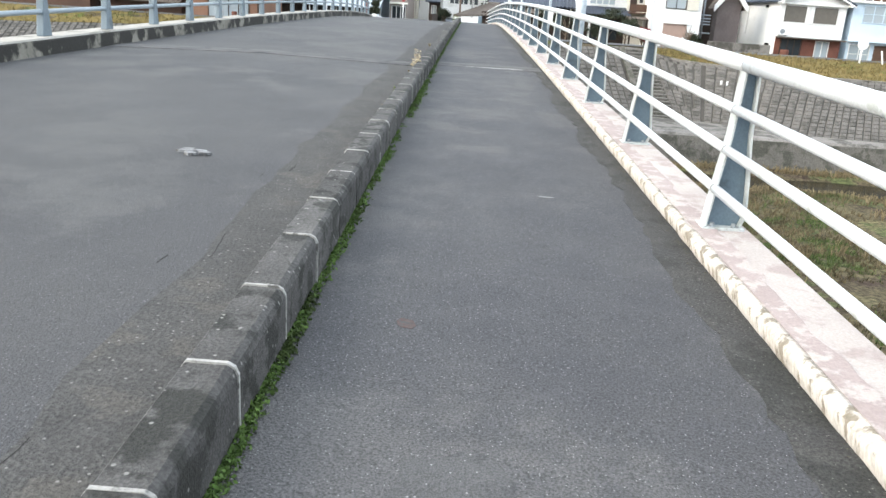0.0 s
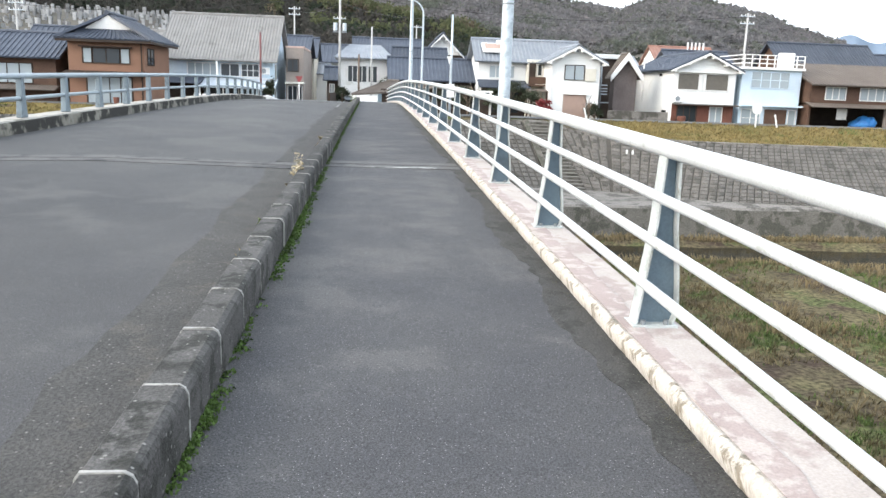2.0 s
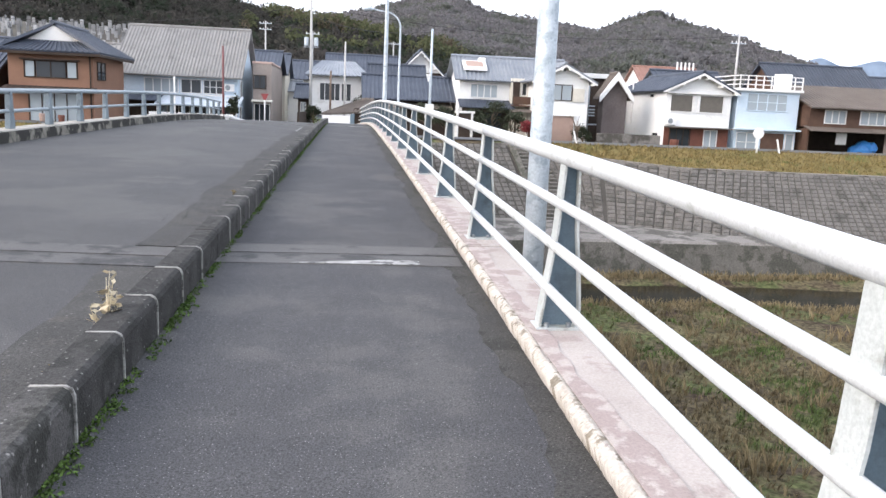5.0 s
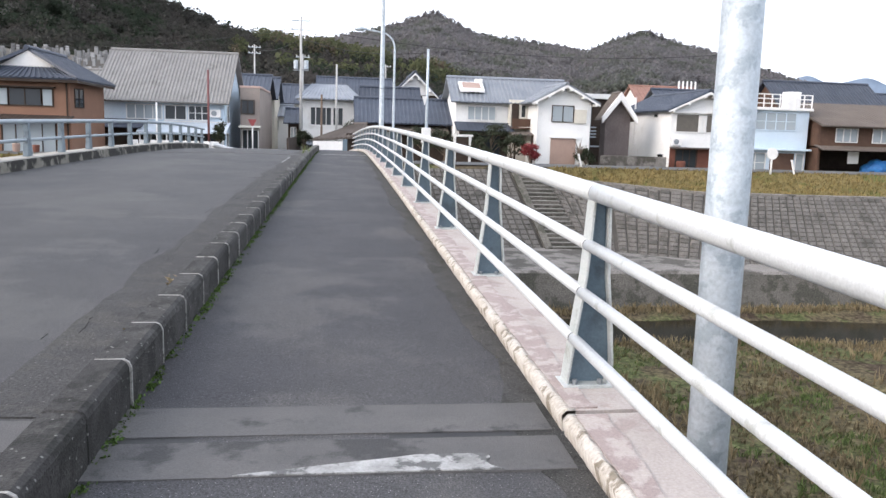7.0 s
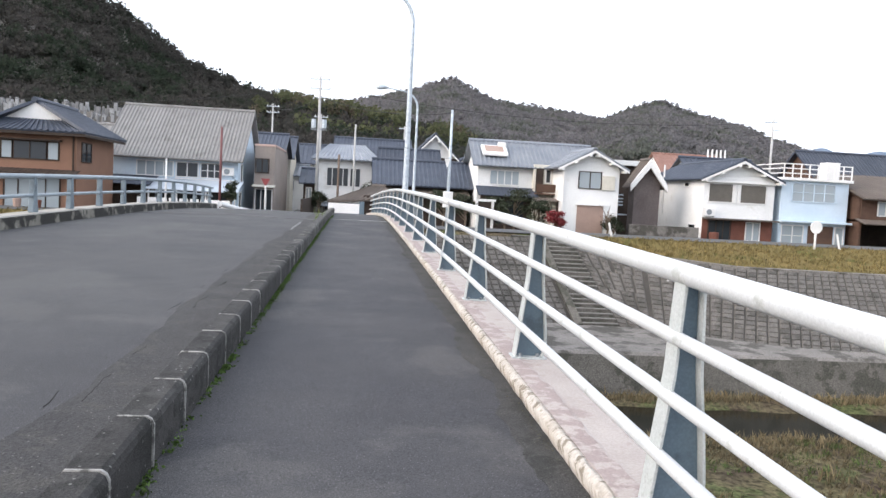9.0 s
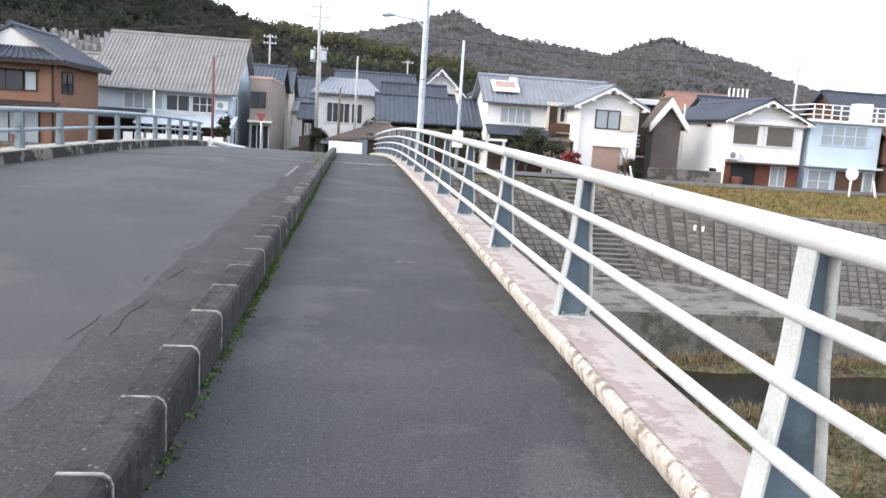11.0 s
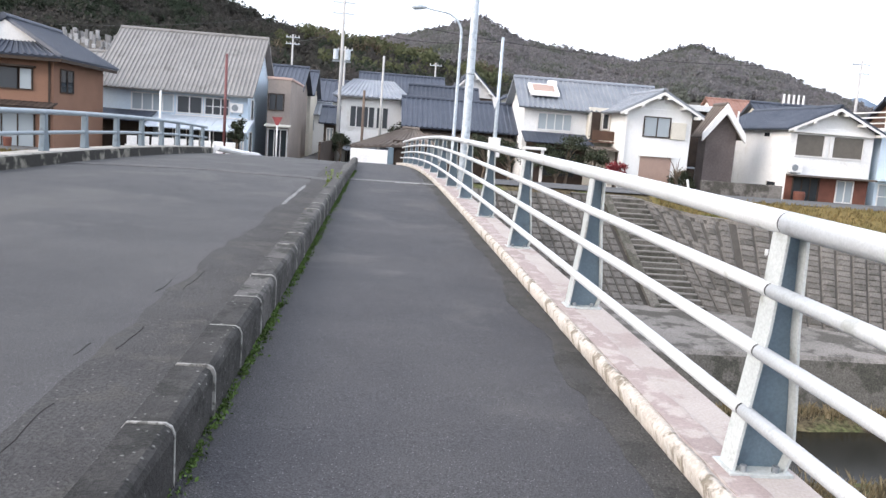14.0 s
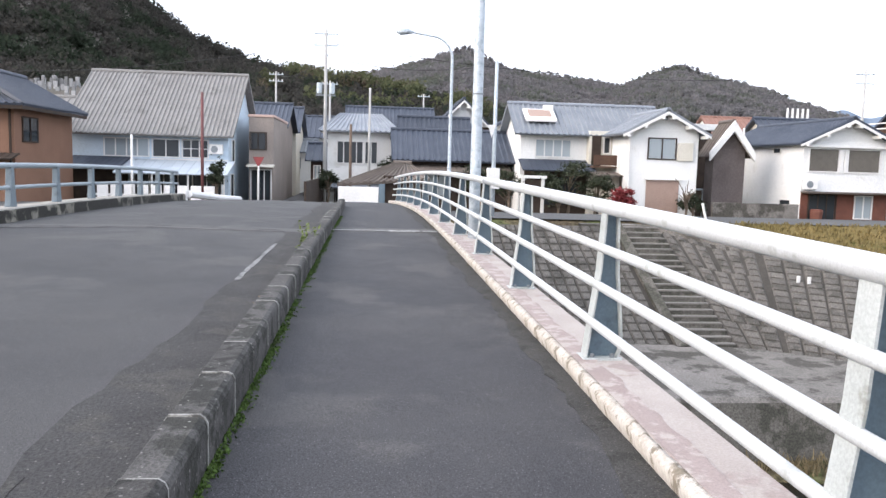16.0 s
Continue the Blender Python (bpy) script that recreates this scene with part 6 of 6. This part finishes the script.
part("disc", bm, TRIMWHITE, mp, "round white disc")
for x_, y_, tilt_ in ((28.6, 56.2, 14), (15.3, 57.4, 16)):
    mk = thing("leaning_post", "short white post leaning over the levee edge", "post", at=(x_, y_, -0.45))
    bm = bmesh.new()
    tube(bm, [(0, 0, 0), (-0.25, 0, 0.95)], 0.06, 8)
    part("shaft", bm, TRIMWHITE, mk)
gr = thing("guard_rail", "white steel guard rail beyond the bridge", "guard rail")
gpts = [(-5.92 + 0.03 * (y - 51.5), y, lerp(y, (51.5, 0.62), (56, 0.30), (60.5, 0.05))) for y in np.linspace(51.5, 60.5, 10)]
bm = bmesh.new()
tube(bm, gpts, 0.13, 8)
part("beam", bm, TRIMWHITE, gr)
for q in gpts[::3]:
    bm = bmesh.new()
    tube(bm, [(q[0] - 0.1, q[1], q[2] - 0.75), (q[0] - 0.1, q[1], q[2] + 0.1)], 0.06, 8)
    part("post", bm, TRIMWHITE, gr)


def wire(a, b, sag, label="thin black overhead cable"):
    a, b = Vector(a), Vector(b)
    bm = bmesh.new()
    tube(bm, [a.lerp(b, t) - Vector((0, 0, sag * 4 * t * (1 - t))) for t in (k / 12 for k in range(13))], 0.018, 4)
    tagged(part("overhead_cable", bm, RUBBER), label, "cable", "overhead cables")


wire((-2.0, 74, 9.2), (37.2, 80.6, 9.6), 1.2)
wire((-3.1, 74, 9.2), (-36, 90, 8.6), 1.0)
wire((-2.5, 74, 8.5), (-9.8, 110, 11.0), 0.6)
wire((-2.5, 74, 8.5), (5.65, 57.7, 6.2), 0.5)

# ---- garden plants ----
def tree(x, y, z, height, spread, leaf, label, seed, bare=False, name="tree"):
    q = random.Random(seed)
    root = thing(name, label, "tree", at=(x, y, z))
    bm = bmesh.new()
    tube(bm, [(0, 0, -0.1), (0.05 * height, 0, height * 0.35), (0, 0.04 * height, height * 0.7)], [0.05 * height ** 0.7, 0.035 * height ** 0.7, 0.015], 7)
    tips = []
    for k in range(9 if not bare else 16):
        a, s = q.uniform(0, 6.28), q.uniform(0.35, 0.7) * height
        tip = (spread * q.uniform(0.5, 1.0) * math.cos(a), spread * q.uniform(0.5, 1.0) * math.sin(a), s + height * q.uniform(0.1, 0.35))
        tube(bm, [(0.03 * height, 0, s * 0.8), (tip[0] * 0.5, tip[1] * 0.5, (s + tip[2]) / 2), tip], [0.035, 0.025, 0.01], 5)
        tips.append(tip)
    part("trunk", bm, BARK, root)
    if not bare:
        v, f = [], []
        for tip in tips + [(0, 0, height * 0.9)]:
            for _ in range(130):
                c = Vector((tip[0] + q.gauss(0, spread * 0.24), tip[1] + q.gauss(0, spread * 0.24), tip[2] + q.gauss(0, 0.11)))
                u = Vector((q.gauss(0, 1), q.gauss(0, 1), q.gauss(0, 0.7))).normalized() * q.uniform(0.05, 0.12)
                w_ = u.cross(Vector((q.gauss(0, 1), q.gauss(0, 1), q.gauss(0, 1)))).normalized() * q.uniform(0.025, 0.05)
                k = len(v)
                v += [c - u, c + w_, c + u, c - w_]
                f.append((k, k + 1, k + 2, k + 3))
        add("crown", mesh_of("crown", v, f, leaf), root)
    return root


tree(9.6, 66.5, -0.9, 2.6, 1.0, PINE, "dark green cloud-pruned garden pine", 1)
tree(11.3, 66.8, -0.9, 3.0, 1.2, PINE, "dark green cloud-pruned garden pine", 2)
tree(12.6, 66.0, -0.9, 2.4, 0.9, PINE, "dark green cloud-pruned garden pine", 3)
tree(7.9, 66.8, -0.9, 2.6, 1.0, PINE, "dark evergreen garden tree by the house", 4)
tree(6.6, 68.5, -0.9, 2.8, 1.1, PINE, "dark evergreen garden tree by the house", 14)
tree(13.7, 64.6, -0.8, 1.7, 0.6, REDBUSH, "dark red leafy garden bush", 5, name="bush")
tree(17.5, 65.3, -0.9, 2.4, 0.9, None, "bare pruned garden tree", 6, True)
tree(18.2, 66.0, -0.9, 1.6, 0.6, PINE, "dark green leafy garden shrub", 7, name="bush")
tree(1.9, 75.5, -0.8, 3.4, 0.8, PINE, "evergreen tree beside the cream house", 8)
tree(-2.3, 72.5, -0.8, 2.2, 0.5, PINE, "dark shrub by the lane fence", 9)
tree(46.5, 63.5, -0.8, 2.0, 0.9, PINE, "dark green bush beside the garage", 10, name="bush")

tree(-7.4, 63.9, -0.8, 2.4, 0.35, PINE, "dark straggly shrub beside the rust-red pole", 15, name="bush")
tree(10.4, 65.4, -0.9, 1.8, 0.6, PINE, "dark green cloud-pruned garden pine", 16)
gate = thing("garden_gate", "white-posted garden gate with a dark door leaf", "gate", at=(8.6, 66.0, -0.9))
part("post", boxes((-0.1, 0.08, -0.1, 0.1, 0, 2.2), bevel=0.02), TRIMWHITE, gate)
part("post", boxes((1.0, 1.18, -0.1, 0.1, 0, 2.2), bevel=0.02), TRIMWHITE, gate)
part("lintel", boxes((-0.2, 1.28, -0.14, 0.14, 2.2, 2.36), bevel=0.02), TRIMWHITE, gate)
part("door_leaf", boxes((0.08, 1.0, -0.03, 0.03, 0.05, 2.2), bevel=0.01), DARKWOOD, gate, "dark timber door leaf")
pole("pole", 20.3, 71.9, -1.0, 4.3, 0.09, 0.07, STEELDARK, "thin dark grey steel pole between the houses")

for x_, y_, w_, h_, mat_, lab_ in ((25.6, 66.2, 0.35, 1.0, BRICKRED, "dark red plastic crate stack by the house wall"), (29.0, 66.0, 0.25, 0.35, TRIMWHITE, "small white flower pot beside the house wall"), (29.5, 66.1, 0.2, 0.3, TRIMWHITE, "small white flower pot beside the house wall"), (36.9, 64.9, 0.3, 0.3, TRIMWHITE, "white sack lying before the garage"), (37.9, 64.8, 0.4, 0.35, TRIMWHITE, "white sack lying before the garage"), (-18.3, 59.6, 0.22, 0.5, SHUTTER, "orange clay pot by the house front"), (-17.2, 59.6, 0.2, 0.45, BRICKRED, "red clay pot by the house front")):
    item = thing("garden_pot" if "pot" in lab_ else ("crate_stack" if "crate" in lab_ else "sack"), lab_, "pot" if "pot" in lab_ else ("crate" if "crate" in lab_ else "sack"), at=(x_, y_, ground_z(x_, y_) - 0.02 if y_ > 61 else CROWN_Z + 0.02))
    bm = bmesh.new()
    tube(bm, [(0, 0, 0), (0, 0, h_ * 0.15), (0, 0, h_ * 0.85), (0, 0, h_)], [w_ * 0.75, w_ * 0.85, w_, w_ * 0.9], 10)
    part("body", bm, mat_, item)

# ---- pieces of the slope nearest the bridge ----
shared = {}
for xx, r_ in near_blocks:
    pts = [p - Vector((xx, 0, 0)) for p in block(xx, r_, BW)]
    add("block", mesh_of("block", [p - pts[0] for p in pts], BF, BLOCK), revetment).matrix_basis = pose(xx + pts[0].x, pts[0].y, pts[0].z)
